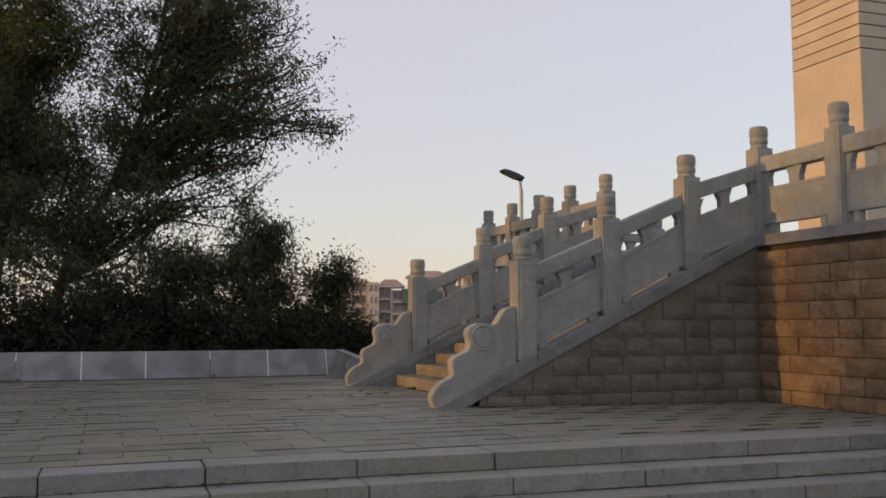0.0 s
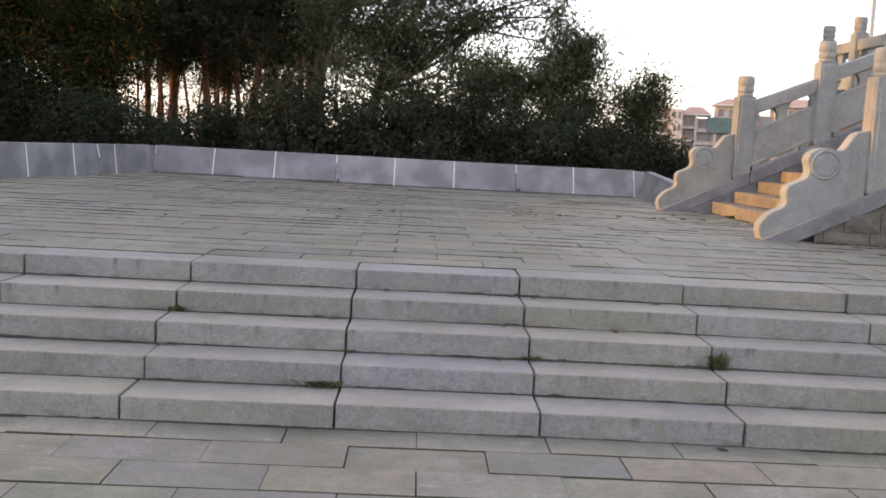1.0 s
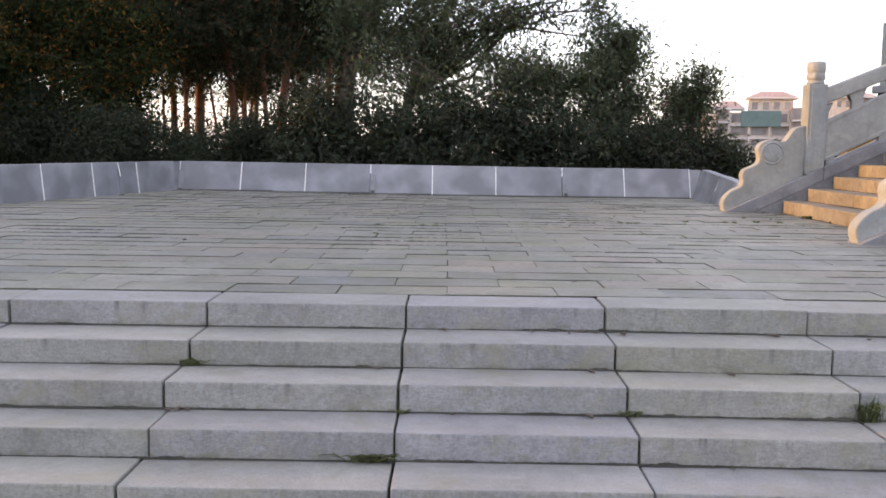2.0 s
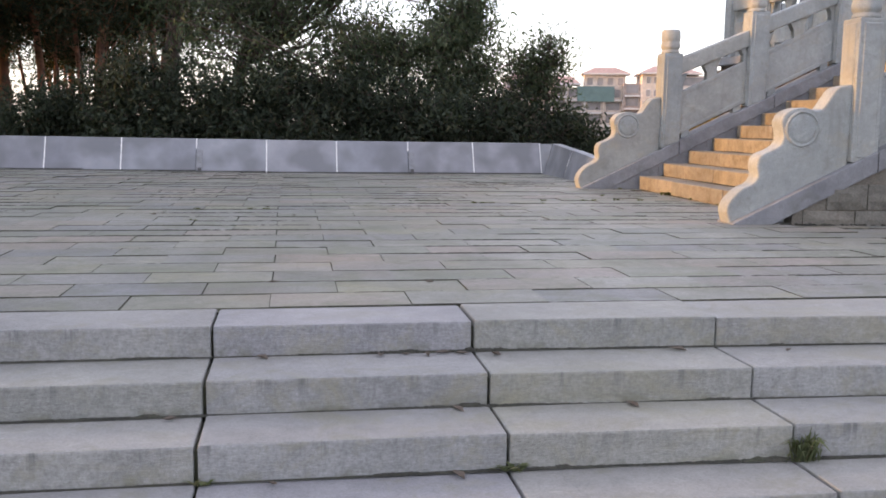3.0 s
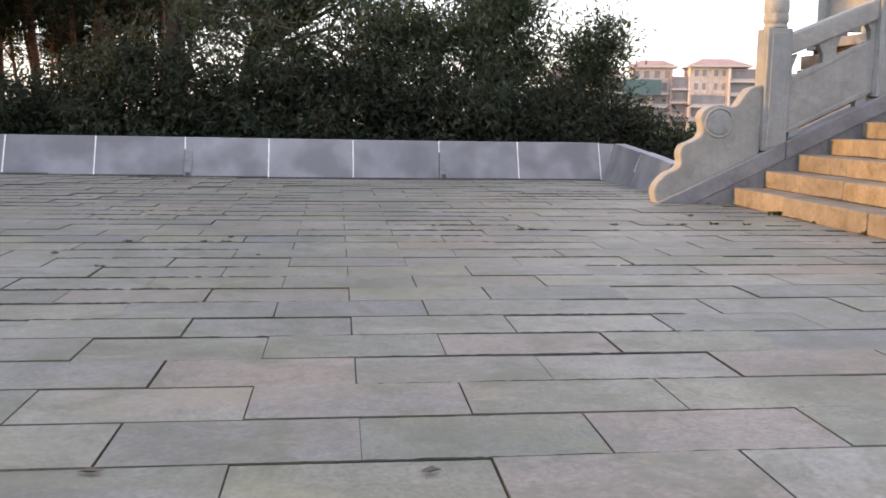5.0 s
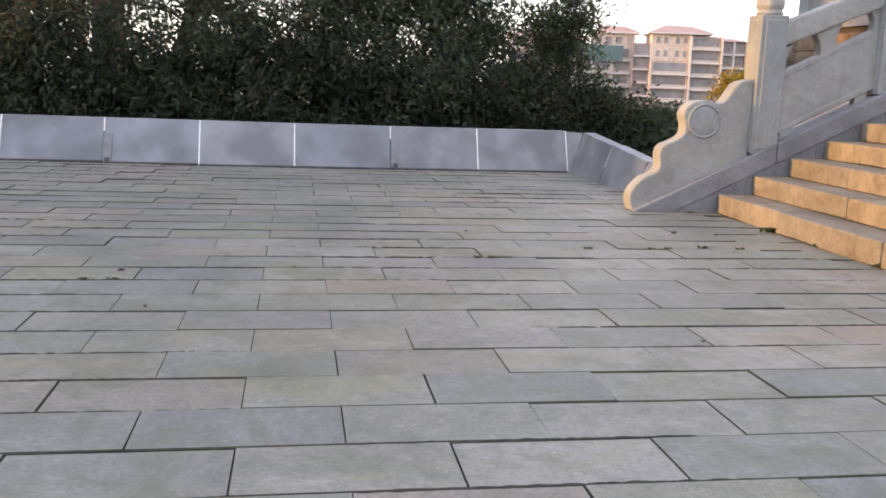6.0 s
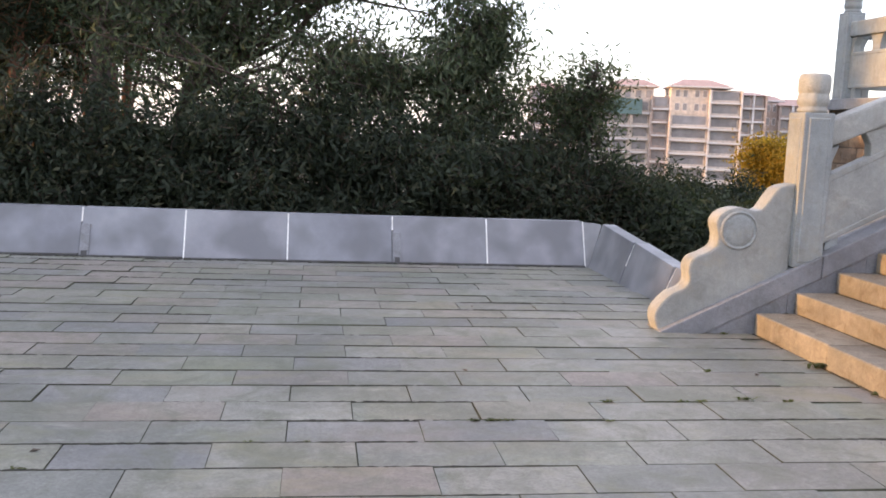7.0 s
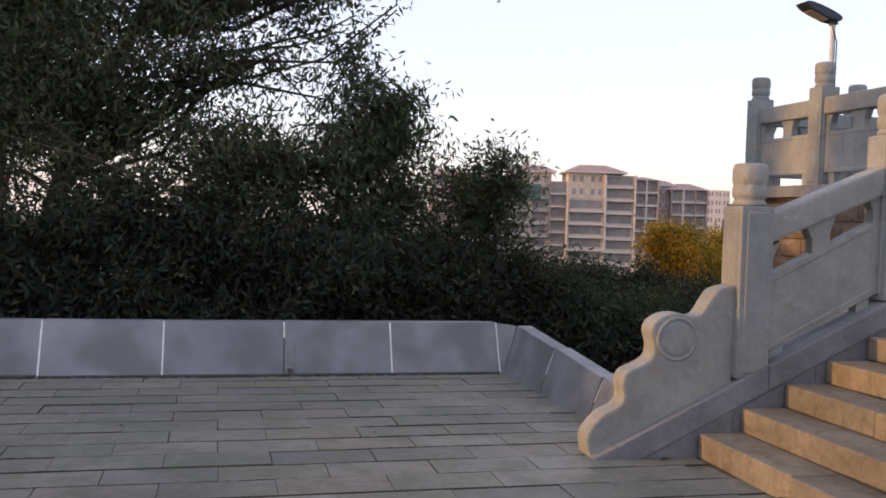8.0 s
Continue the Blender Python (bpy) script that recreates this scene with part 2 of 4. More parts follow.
M_SLAB = plain("white_balcony_paint", (0.58, 0.53, 0.5), 0.7, vary=0.1, scale=0.5)
M_PANE = plain("hazed_window_glass", (0.25, 0.225, 0.22), 0.25, vary=0.3, scale=0.3)
M_ROOF = stone("red_roof_tiles", (0.34, 0.22, 0.185), (0.42, 0.28, 0.24), None, (), 0.85, 2.0, 0.1, 0.3)
M_NET = plain("green_netting", (0.13, 0.185, 0.17), 0.8, vary=0.2, scale=0.4)
M_STEEL = plain("galvanised_steel", (0.45, 0.45, 0.46), 0.4, 0.8, 0.15)
M_DARKMETAL = plain("dark_lamp_housing", (0.045, 0.055, 0.07), 0.45, 0.3)


# ---- mesh helpers ----
def mesh_of(name, verts, faces, material):
    me = bpy.data.meshes.new(name)
    me.from_pydata([tuple(v) for v in verts], [], faces)
    me.materials.append(material)
    me.update()
    return me


def part(name, bm, material, parent=None, label=""):
    """Link a bmesh (or a ready mesh) as one mesh object under a thing or a part."""
    if isinstance(bm, bpy.types.Mesh):
        me = bm
    else:
        bmesh.ops.recalc_face_normals(bm, faces=bm.faces)
        me = bpy.data.meshes.new(name)
        bm.to_mesh(me)
        bm.free()
        me.materials.append(material)
    ob = new(name, me)
    if parent is not None:
        ob.parent = parent
    if label:
        tagged(ob, label)
    return ob


def empty(name, label, category, group="", kind="", at=(0, 0, 0)):
    ob = new(name)
    ob.location = at
    return tagged(ob, label, category, group, kind)


def box_bm(x0, x1, y0, y1, z0, z1, bevel=0.0, seg=1):
    bm = bmesh.new()
    bmesh.ops.create_cube(bm, size=1.0, matrix=Matrix.Translation(((x0 + x1) / 2, (y0 + y1) / 2, (z0 + z1) / 2)) @ Matrix.Diagonal((x1 - x0, y1 - y0, z1 - z0, 1)))
    if bevel:
        bmesh.ops.bevel(bm, geom=list(bm.edges), offset=bevel, segments=seg, affect="EDGES", profile=0.6)
    return bm


def prism_bm(outline, depth, axis="y", at=0.0, bevel=0.0, seg=1):
    """A plate whose outline runs in (u, z) and whose thickness is centred on at along the other axis."""
    bm = bmesh.new()
    def put(u, z, d):
        return (u, d, z) if axis == "y" else (d, u, z)
    a = [bm.verts.new(put(u, z, at - depth / 2)) for u, z in outline]
    b = [bm.verts.new(put(u, z, at + depth / 2)) for u, z in outline]
    bm.faces.new(a)
    bm.faces.new(b[::-1])
    n = len(a)
    for i in range(n):
        bm.faces.new((a[i], b[i], b[(i + 1) % n], a[(i + 1) % n]))
    bmesh.ops.recalc_face_normals(bm, faces=bm.faces)
    if bevel:
        bmesh.ops.bevel(bm, geom=list(bm.edges), offset=bevel, segments=seg, affect="EDGES", profile=0.6)
    return bm


def lathe_bm(profile, sides=20, at=(0, 0, 0), petals=0.0):
    bm = bmesh.new()
    rings = []
    for r, z in profile:
        if petals and 0.06 < z < 0.25:
            wave = [1 + petals * abs(math.sin(math.pi * i / sides * 8 + (0.0 if z < 0.15 else math.pi / 2))) for i in range(sides)]
        else:
            wave = [1.0] * sides
        rings.append([bm.verts.new((at[0] + r * wave[i] * math.cos(2 * math.pi * i / sides), at[1] + r * wave[i] * math.sin(2 * math.pi * i / sides), at[2] + z)) for i in range(sides)])
    for a, b in zip(rings, rings[1:]):
        for i in range(sides):
            bm.faces.new((a[i], a[(i + 1) % sides], b[(i + 1) % sides], b[i]))
    bm.faces.new(rings[0][::-1])
    bm.faces.new(rings[-1])
    return bm


def smooth_line(pts, n=6):
    """Catmull-Rom through a few control points."""
    out = []
    p = [pts[0], *pts, pts[-1]]
    for i in range(1, len(p) - 2):
        a, b, c, d = (Vector(q) for q in p[i - 1:i + 3])
        for k in range(n):
            s = k / n
            out.append(tuple(0.5 * ((2 * b) + (c - a) * s + (2 * a - 5 * b + 4 * c - d) * s * s + (3 * b - a - 3 * c + d) * s ** 3)))
    out.append(tuple(pts[-1]))
    return out


def slab_parts(w, d, h, e=0.0018, c=0.0035):
    """Verts and faces of a slab lying on z = 0 downwards, with a chamfered top; no underside."""
    x, y = w / 2, d / 2
    v = [(-x, -y, -h), (x, -y, -h), (x, y, -h), (-x, y, -h), (-x, -y, -c), (x, -y, -c), (x, y, -c), (-x, y, -c),
         (-x + e, -y + c, 0), (x - e, -y + c, 0), (x - e, y - c, 0), (-x + e, y - c, 0)]
    f = [(8, 9, 10, 11)]
    for i in range(4):
        j = (i + 1) % 4
        f += [(i, j, 4 + j, 4 + i), (4 + i, 4 + j, 8 + j, 8 + i)]
    return v, f


def slab_mesh(name, v, f, top):
    """Slabs whose dirty flanks carry the joint's moss: every ninth face is a top."""
    me = mesh_of(name, v, f, top)
    me.materials.append(M_JOINT)
    me.polygons.foreach_set("material_index", [0 if i % 9 == 0 else 1 for i in range(len(f))])
    return me


def tubes(paths, material, name, sides=7):
    """Joined tapered tubes: each path is a list of (point, radius)."""
    vs, fs = [], []
    for path in paths:
        base = len(vs)
        for i, (p, r) in enumerate(path):
            p = Vector(p)
            a = Vector(path[max(0, i - 1)][0])
            b = Vector(path[min(len(path) - 1, i + 1)][0])
            d = (b - a).normalized()
            u = d.orthogonal().normalized()
            w = d.cross(u)
            for k in range(sides):
                ang = 2 * math.pi * k / sides
                vs.append(p + (u * math.cos(ang) + w * math.sin(ang)) * r)
        for i in range(len(path) - 1):
            for k in range(sides):
                fs.append((base + i * sides + k, base + i * sides + (k + 1) % sides, base + (i + 1) * sides + (k + 1) % sides, base + (i + 1) * sides + k))
    me = mesh_of(name, vs, fs, material)
    me.polygons.foreach_set("use_smooth", [True] * len(me.polygons))
    return me


# ---- ground ----
def ground_height(x, y):
    r = max(0.0, math.hypot(max(0, abs(x - 4) - 24), max(0.0, y - 18.0) if y > 18 else max(0.0, -12 - y)))
    return -0.12 - 0.055 * min(r, 60) - 0.05 * max(0.0, min(r, 240) - 60)


def build_ground():
    ax = [-1500, -700, -320, -160, -90, -60, -40, -28, -20, -12, -4, 4, 12, 20, 28, 40, 60, 90, 160, 320, 700, 1500]
    xs = [a + 4 for a in ax]
    ys = [-1500, -500, -160, -60, -20, -8, 2, 12, 18, 21, 25, 30, 36, 44, 55, 70, 90, 120, 160, 220, 320, 700, 1500]
    v = [(x, y, ground_height(x, y)) for y in ys for x in xs]
    n = len(xs)
    f = [(j * n + i, j * n + i + 1, (j + 1) * n + i + 1, (j + 1) * n + i) for j in range(len(ys) - 1) for i in range(n - 1)]
    tagged(new("ground", mesh_of("ground", v, f, M_SOIL)), "dark earth with leaf litter sloping down behind the terrace", "ground", kind="structure")


build_ground()

Z = 0.62                                  # terrace level
WEST, EAST, NORTH = -9.4, 7.28, 17.07     # inner limits of the terrace
STEP_Y = (5.275, 5.585, 5.88, 6.19, 6.52) # nosings of the five steps


def terrace_z(y, x=0.0):
    """The floor falls a little towards the platform and rises towards the far west corner."""
    west = max(0.0, min(1.0, (-0.5 - x) / 4.5)) * max(0.0, min(1.0, (y - 9.0) / 8.0))
    return Z - 0.06 * max(0.0, min(1.0, (x - 3.4) / 3.8)) + 0.04 * west


# ---- the stairs up to the platform: dimensions shared by several things ----
RY, LY = 10.05, 14.05                     # centre lines of the two balustrades
STAIR_X, TREAD, RISE, STEPS = 3.7, 0.312, 0.158, 12
TOP = Z + RISE * STEPS                    # platform level
SLOPE = 0.478
WALL_X = 7.27                             # face of the platform wall
POST_X = (4.1, 5.21, 6.355, 7.465)


def string_z(x):
    return 1.172 + SLOPE * (x - 4.12)


def post(parent, u, z, across, axis, h=1.15, w=0.24):
    """A square post with a sunk field and a carved round cap."""
    bm = box_bm(-w / 2, w / 2, -w / 2, w / 2, 0, h, 0.012, 2)
    for f in sorted(bm.faces, key=lambda q: -q.calc_area())[:4]:
        got = bmesh.ops.inset_region(bm, faces=[f], thickness=0.035, depth=0)
        got = bmesh.ops.inset_region(bm, faces=[f], thickness=0.012, depth=0.008)
    x, y = (u, across) if axis == "y" else (across, u)
    body = part("post", bm, M_RAIL, parent)
    body.location = (x, y, z)
    cap = part("cap", lathe_bm([(0.1, 0), (0.11, 0.01), (0.11, 0.025), (0.099, 0.038), (0.1, 0.05), (0.109, 0.062), (0.112, 0.09), (0.11, 0.12), (0.105, 0.135), (0.105, 0.145), (0.112, 0.157), (0.114, 0.19), (0.114, 0.24), (0.112, 0.265), (0.105, 0.28), (0.09, 0.287)], 48, petals=0.035), M_RAIL, body, "carved round stone cap")
    for p in cap.data.polygons:
        p.use_smooth = True
    cap.location = (0, 0, h)
    return body


def bay(parent, u0, z0, u1, z1, across, axis, gap=0.12, low=0.1):
    """Handrail, panel and the small brackets between two posts, sheared to the slope."""
    k = (z1 - z0) / (u1 - u0)
    s = 1 if u1 > u0 else -1
    a, b = u0 + gap * s, u1 - gap * s
    def zz(u):
        return z0 + k * (u - u0)
    def quad(p, q, lo, hi):
        return [(p, zz(p) + lo), (q, zz(q) + lo), (q, zz(q) + hi), (p, zz(p) + hi)]
    t0, t1 = (1.045, 0.985) if k else (1.02, 1.02)      # on the slope the rail lies a little flatter than the stringer
    p, q = a - 0.01 * s, b + 0.01 * s
    rail = [(p, zz(p) + t0 - 0.2), (q, zz(q) + t1 - 0.2), (q, zz(q) + t1), (p, zz(p) + t0)]
    part("handrail", prism_bm(rail, 0.17, axis, across, 0.022, 2), M_RAIL, parent)
    bm = prism_bm(quad(a, b, low, 0.62), 0.1, axis, across, 0.006)
    for f in sorted(bm.faces, key=lambda q: -q.calc_area())[:2]:
        bmesh.ops.inset_region(bm, faces=[f], thickness=0.045, depth=0)
        bmesh.ops.inset_region(bm, faces=[f], thickness=0.012, depth=-0.005)
    part("panel", bm, M_RAIL, parent)
    span = b - a
    for lo, hi in ((0.0, 0.06), (0.4, 0.56), (0.94, 1.0)):
        p, q = a + span * lo, a + span * hi
        e = 0.05 * s
        pl, qh = (p if lo == 0 else p - e), (q if hi == 1 else q + e)
        pts = [(p, zz(p) + 0.615), (q, zz(q) + 0.615), (q, zz(q) + 0.71), (qh, zz(qh) + 0.82), (pl, zz(pl) + 0.82), (p, zz(p) + 0.71)]
        part("bracket", prism_bm(pts, 0.09, axis, across, 0.006), M_RAIL, parent)
    for f in (0.12, 0.88):
        p = a + span * f
        part("foot", prism_bm(quad(p - 0.05, p + 0.05, -0.02, low + 0.002) if s > 0 else quad(p + 0.05, p - 0.05, -0.02, low + 0.002), 0.08, axis, across), M_RAIL, parent)


def drum_stone(parent, across):
    """The scrolled end stone at the foot of a stair balustrade."""
    edge = smooth_line([(2.995, 0.6), (2.955, 0.7), (2.97, 0.79), (3.065, 0.895), (3.16, 0.94), (3.203, 1), (3.19, 1.09), (3.22, 1.17), (3.32, 1.215), (3.39, 1.265), (3.403, 1.34), (3.38, 1.43), (3.405, 1.495), (3.475, 1.54), (3.575, 1.555), (3.67, 1.535), (3.73, 1.55), (3.795, 1.645), (3.855, 1.715), (3.975, 1.745)], 4)
    outline = edge + [(3.975, string_z(3.975) - 0.03), (3.08, 0.56)]
    bm = prism_bm(outline, 0.17, "y", across, 0.018, 2)
    d = part("drum_stone", bm, M_RAIL, parent, "scrolled pale granite drum stone with a round boss")
    for side in (-1, 1):
        boss = lathe_bm([(0.15, 0), (0.148, 0.006), (0.135, 0.014), (0.128, 0.006), (0.118, 0.004), (0.1, 0.012), (0.02, 0.02)], 28)
        bmesh.ops.transform(boss, matrix=Matrix.Translation((3.56, across + side * 0.083, 1.385)) @ Matrix.Rotation(-side * math.pi / 2, 4, "X"), verts=boss.verts)
        part("boss", boss, M_RAIL, d)


def flight_balustrade(across, near):
    rail = empty("stair_balustrade", "pale grey granite balustrade climbing beside the stone stairs", "balustrade", "balustrades of the stairs", at=(0, 0, 0))
    lo, foot = 0.175, Z - 0.03
    cuts = [2.98, 4.21, 5.43, 6.6, WALL_X + 0.12]
    def low(x):
        return max(foot, string_z(x) - lo)
    for a, b in zip(cuts, cuts[1:]):
        seg = [(a + 0.002, low(a))]
        if low(a) <= foot < low(b):
            seg.append((4.12 + (foot + lo - 1.172) / SLOPE, foot))
        seg += [(b - 0.002, low(b)), (b - 0.002, string_z(b)), (a + 0.002, string_z(a) + 0.001)]
        part("stringer", prism_bm(seg, 0.3, "y", across, 0.012, 2), M_STRING, rail, "bluish grey sloping stringer stone")
    # set-back cheek stones between the stringer and the treads
    y0, y1 = (across + 0.0, across + 0.135) if near else (across - 0.135, across + 0.13)
    x = 3.35
    while x < WALL_X - 0.1:
        e = min(x + 0.61, WALL_X)
        part("cheek_stone", prism_bm([(x + 0.002, foot - 0.05), (e - 0.002, foot - 0.05), (e - 0.002, low(e) + 0.02), (x + 0.002, low(x) + 0.02)], y1 - y0, "y", (y0 + y1) / 2), M_STRING, rail)
        x = e
    for x in POST_X[:3]:
        post(rail, x, string_z(x) - 0.04, across, "y")
    for a, b in zip(POST_X[:3], POST_X[1:]):
        zb = string_z(b) - 0.04 if b < 7 else TOP + 0.1
        bay(rail, a, string_z(a) - 0.04, b, zb, across, "y")
    drum_stone(rail, across)


def level_balustrade(ys, x):
    rail = empty("platform_balustrade", "pale grey granite balustrade along the edge of the upper platform", "balustrade", "balustrades of the platform")
    z = TOP + 0.115
    for y in ys:
        post(rail, y, z, x, "x")
    for a, b in zip(ys, ys[1:]):
        bay(rail, a, z, b, z, x, "x", low=0.15)


flight_balustrade(RY, True)
flight_balustrade(LY, False)
level_balustrade([RY - 1.42 * i for i in range(5)], 7.465)
level_balustrade([LY + 1.32 * i for i in range(5)], 7.465)


def far_balustrade():
    rail = empty("platform_balustrade", "granite balustrade along the far edge of the upper platform", "balustrade", "balustrades of the platform")
    z, y = TOP + 0.115, LY + 1.32 * 4
    xs = [7.465 + 1.45 * i for i in range(4)]
    for x in xs[1:]:
        post(rail, x, z, y, "y")
    for a, b in zip(xs, xs[1:]):
        bay(rail, a, z, b, z, y, "y", low=0.15)


far_balustrade()


# ---- upper platform, its walls and coping ----
def build_platform():
    y0, y1, x1 = 3.6, 19.52, 24.0
    core = tagged(part("upper_platform", box_bm(WALL_X + 0.06, x1, y0 + 0.06, y1 - 0.06, -0.3, TOP - 0.02), M_MORTAR), "stone platform above the stairs", "platform", kind="structure")
    part("platform_paving", box_bm(WALL_X + 0.3, x1 - 0.02, y0 + 0.1, y1 - 0.1, TOP - 0.02, TOP), M_PAVE_J, core)
    for a, b in ((y0, RY + 0.15), (LY - 0.15, y1)):
        n = round((b - a) / 1.5)
        for i in range(n):
            p, q = a + (b - a) * i / n, a + (b - a) * (i + 1) / n
            part("coping", box_bm(WALL_X - 0.03, WALL_X + 0.38, p + 0.002, q - 0.002, TOP - 0.02, TOP + 0.12, 0.012, 2), M_STRING, core)
    n = 8
    for i in range(n):
        p, q = WALL_X + 0.39 + 12 * i / n, WALL_X + 0.39 + 12 * (i + 1) / n
        part("coping", box_bm(p + 0.002, q - 0.002, y1 - 0.38, y1 + 0.03, TOP - 0.02, TOP + 0.12, 0.012, 2), M_STRING, core)


build_platform()


# ---- staircase ----
def build_stairs():
    stairs = empty("staircase", "broad stone staircase between two granite balustrades, risers lit by low sun", "stairs", kind="structure")
    y0, y1 = RY + 0.152, LY - 0.152
    rng = random.Random(4)
    for k in range(STEPS):
        x = STAIR_X + TREAD * k
        z = Z + RISE * (k + 1)
        cut = [y0, y0 + (0.9 if k % 2 else 1.45) + rng.uniform(-0.1, 0.1), y0 + (2.35 if k % 2 else 2.75) + rng.uniform(-0.1, 0.1), y1]
        for a, b in zip(cut, cut[1:]):
            dx = rng.uniform(-0.006, 0.006)
            part("stair_block", box_bm(x + dx, x + TREAD + (0.03 if k < STEPS - 1 else 0.5), a + 0.003, b - 0.003, z - RISE + 0.002 if k else Z - 0.12, z + rng.uniform(-0.002, 0.002), 0.014, 2), M_STAIR, stairs)
    pts = [(STAIR_X + 0.1, Z - 0.2), (WALL_X + 0.3, Z - 0.2), (WALL_X + 0.3, TOP - RISE), (STAIR_X + TREAD * 11 + 0.1, TOP - RISE - 0.01)]
    part("stair_core", prism_bm(pts, LY - RY - 0.5, "y", (LY + RY) / 2), M_MORTAR, stairs)


build_stairs()


# ---- flights of terrace steps ----
def step_skew(x):
    """The long steps run slightly out of square towards the platform."""
    return 0.036 * max(0.0, x - 0.6)


def build_terrace_steps():
    steps = empty("terrace_steps", "five long granite steps with open mossy joints", "steps", kind="structure")
    rng = random.Random(8)
    for k, y in enumerate(STEP_Y):
        z = Z * (k + 1) / 5
        back = (STEP_Y[k + 1] + 0.05) if k < 4 else 6.858
        for i in range(-9, 8):
            a, b = (0.222 + 1.012 * j + (0.1 if j == 4 else 0.07 if j > 4 else 0.0) for j in (i - 1, i))
            if k in (0, 2):           # two courses were cut a little differently
                a, b = a - (0.03 if i < 0 else 0.0), b - (0.03 if i < -1 else 0.0)
            a, b = max(a, WEST), min(b, EAST)
            if b - a < 0.2:
                continue
            g0, g1 = rng.uniform(0.002, 0.007), rng.uniform(0.002, 0.007)
            dy, dz = rng.uniform(-0.008, 0.008), rng.uniform(-0.004, 0.003)
            bm = box_bm(a + g0, b - g1, y + dy, back - 0.006, z - 0.16, z + dz, 0.009, 2)
            for v in bm.verts:
                if v.co.y < y + 0.1:
                    v.co.y -= step_skew(v.co.x)
            block = part("step_block", bm, M_STEP, steps)
            block.data.materials.append(M_STEP_FRONT)
            for f in block.data.polygons:
                if f.normal.y < -0.8:
                    f.material_index = 1
    part("step_core", box_bm(WEST, EAST, 5.36, 6.8, -0.3, 0.085), M_JOINT, steps)
    for k in range(1, 5):
        part("step_core", box_bm(WEST, EAST, STEP_Y[k] + 0.03, 6.85, Z * k / 5 - 0.045, Z * (k + 1) / 5 - 0.03), M_JOINT, steps)


build_terrace_steps()


# ---- lamp on the platform ----
def build_lamp():
    at = Vector((7.86, 18.45, TOP))
    lamp = empty("flood_lamp", "flat dark lamp head tilted on a slim steel pole", "lamp", at=at)
    part("pole", lathe_bm([(0.055, 0), (0.055, 0.02), (0.036, 0.03), (0.03, 2.12), (0.024, 2.2)], 14), M_STEEL, lamp)
    cable = [((0.02, -0.03, 2.2), 0.008), ((-0.06, -0.04, 2.12), 0.008), ((-0.02, -0.05, 2.0), 0.008), ((0.035, -0.03, 1.9), 0.008), ((0.035, -0.03, 0.2), 0.008)]
    part("cable", tubes([cable], M_DARKMETAL, "cable", 6), None, lamp)
    # a tapering shell: thin at the raised end, deeper at the pole
    line = smooth_line([(-0.46, 0.21), (-0.38, 0.225), (-0.19, 0.175), (-0.02, 0.11), (0.05, 0.06), (0.03, 0.02), (-0.08, 0.025), (-0.27, 0.09), (-0.41, 0.155), (-0.46, 0.21)], 3)[:-1]
    h = part("head", prism_bm([(u, 2.12 + w) for u, w in line], 0.22, "y", 0.0, 0.012, 2), M_DARKMETAL, lamp)
    lens = prism_bm([(-0.36, 2.245), (-0.12, 2.15), (-0.12, 2.143), (-0.36, 2.238)], 0.16, "y", 0.0)
    part("lens", lens, M_PANE, h, "pale flat lamp lens")
    part("yoke", box_bm(-0.03, 0.03, -0.06, 0.06, 2.1, 2.2, 0.008), M_DARKMETAL, lamp)


build_lamp()


# ---- monument pillar ----
def build_pillar():
    x0, x1, y0, y1, top = 10.35, 11.85, 11.25, 12.77, 19.0
    p = empty("monument_pillar", "tall square pillar clad in pale stone courses, warm in low sun", "pillar", kind="thing")
    part("shaft", box_bm(x0 + 0.03, x1 - 0.03, y0 + 0.03, y1 - 0.03, TOP, top), M_MORTAR, p)
    change = 5.75
    part("plain_panel", box_bm(x0, x1, y0, y1, TOP, change - 0.006, 0.01), M_PILLAR, p, "smooth pale stone lower part")
    n = 60
    for i in range(n):
        z = change + 0.19 * i
        if z > top - 0.2:
            break
        part("course", box_bm(x0, x1, y0, y1, z + 0.007, z + 0.183, 0.008), M_PILLAR, p)


build_pillar()


# ---- parapet round the terrace ----
def leaning_panel(parent, p0, p1, lean, z0, z1, thick=0.14, z1b=None):
    """A slab between two base points whose top leans by the vector lean; z1b: the top's height at the second end."""
    p0, p1, lean = Vector((*p0, 0)), Vector((*p1, 0)), Vector((*lean, 0))
    z1b = z1 if z1b is None else z1b
    out = lean.normalized() * thick
    e = (p1 - p0).normalized() * 0.004
    a = [p0 + e + Vector((0, 0, z0)), p1 - e + Vector((0, 0, z0)), p1 - e + lean * ((z1b - z0) / (z1 - z0)) + Vector((0, 0, z1b)), p0 + e + lean + Vector((0, 0, z1))]
    bm = bmesh.new()
    f = [bm.verts.new(v) for v in a]
    b = [bm.verts.new(v + out) for v in a]
    bm.faces.new(f)
    bm.faces.new(b[::-1])
    for i in range(4):
        bm.faces.new((f[i], b[i], b[(i + 1) % 4], f[(i + 1) % 4]))
    bmesh.ops.recalc_face_normals(bm, faces=bm.faces)
    bmesh.ops.bevel(bm, geom=list(bm.edges), offset=0.008, segments=2, affect="EDGES", profile=0.6)
    return part("panel", bm, M_PARAPET, parent)


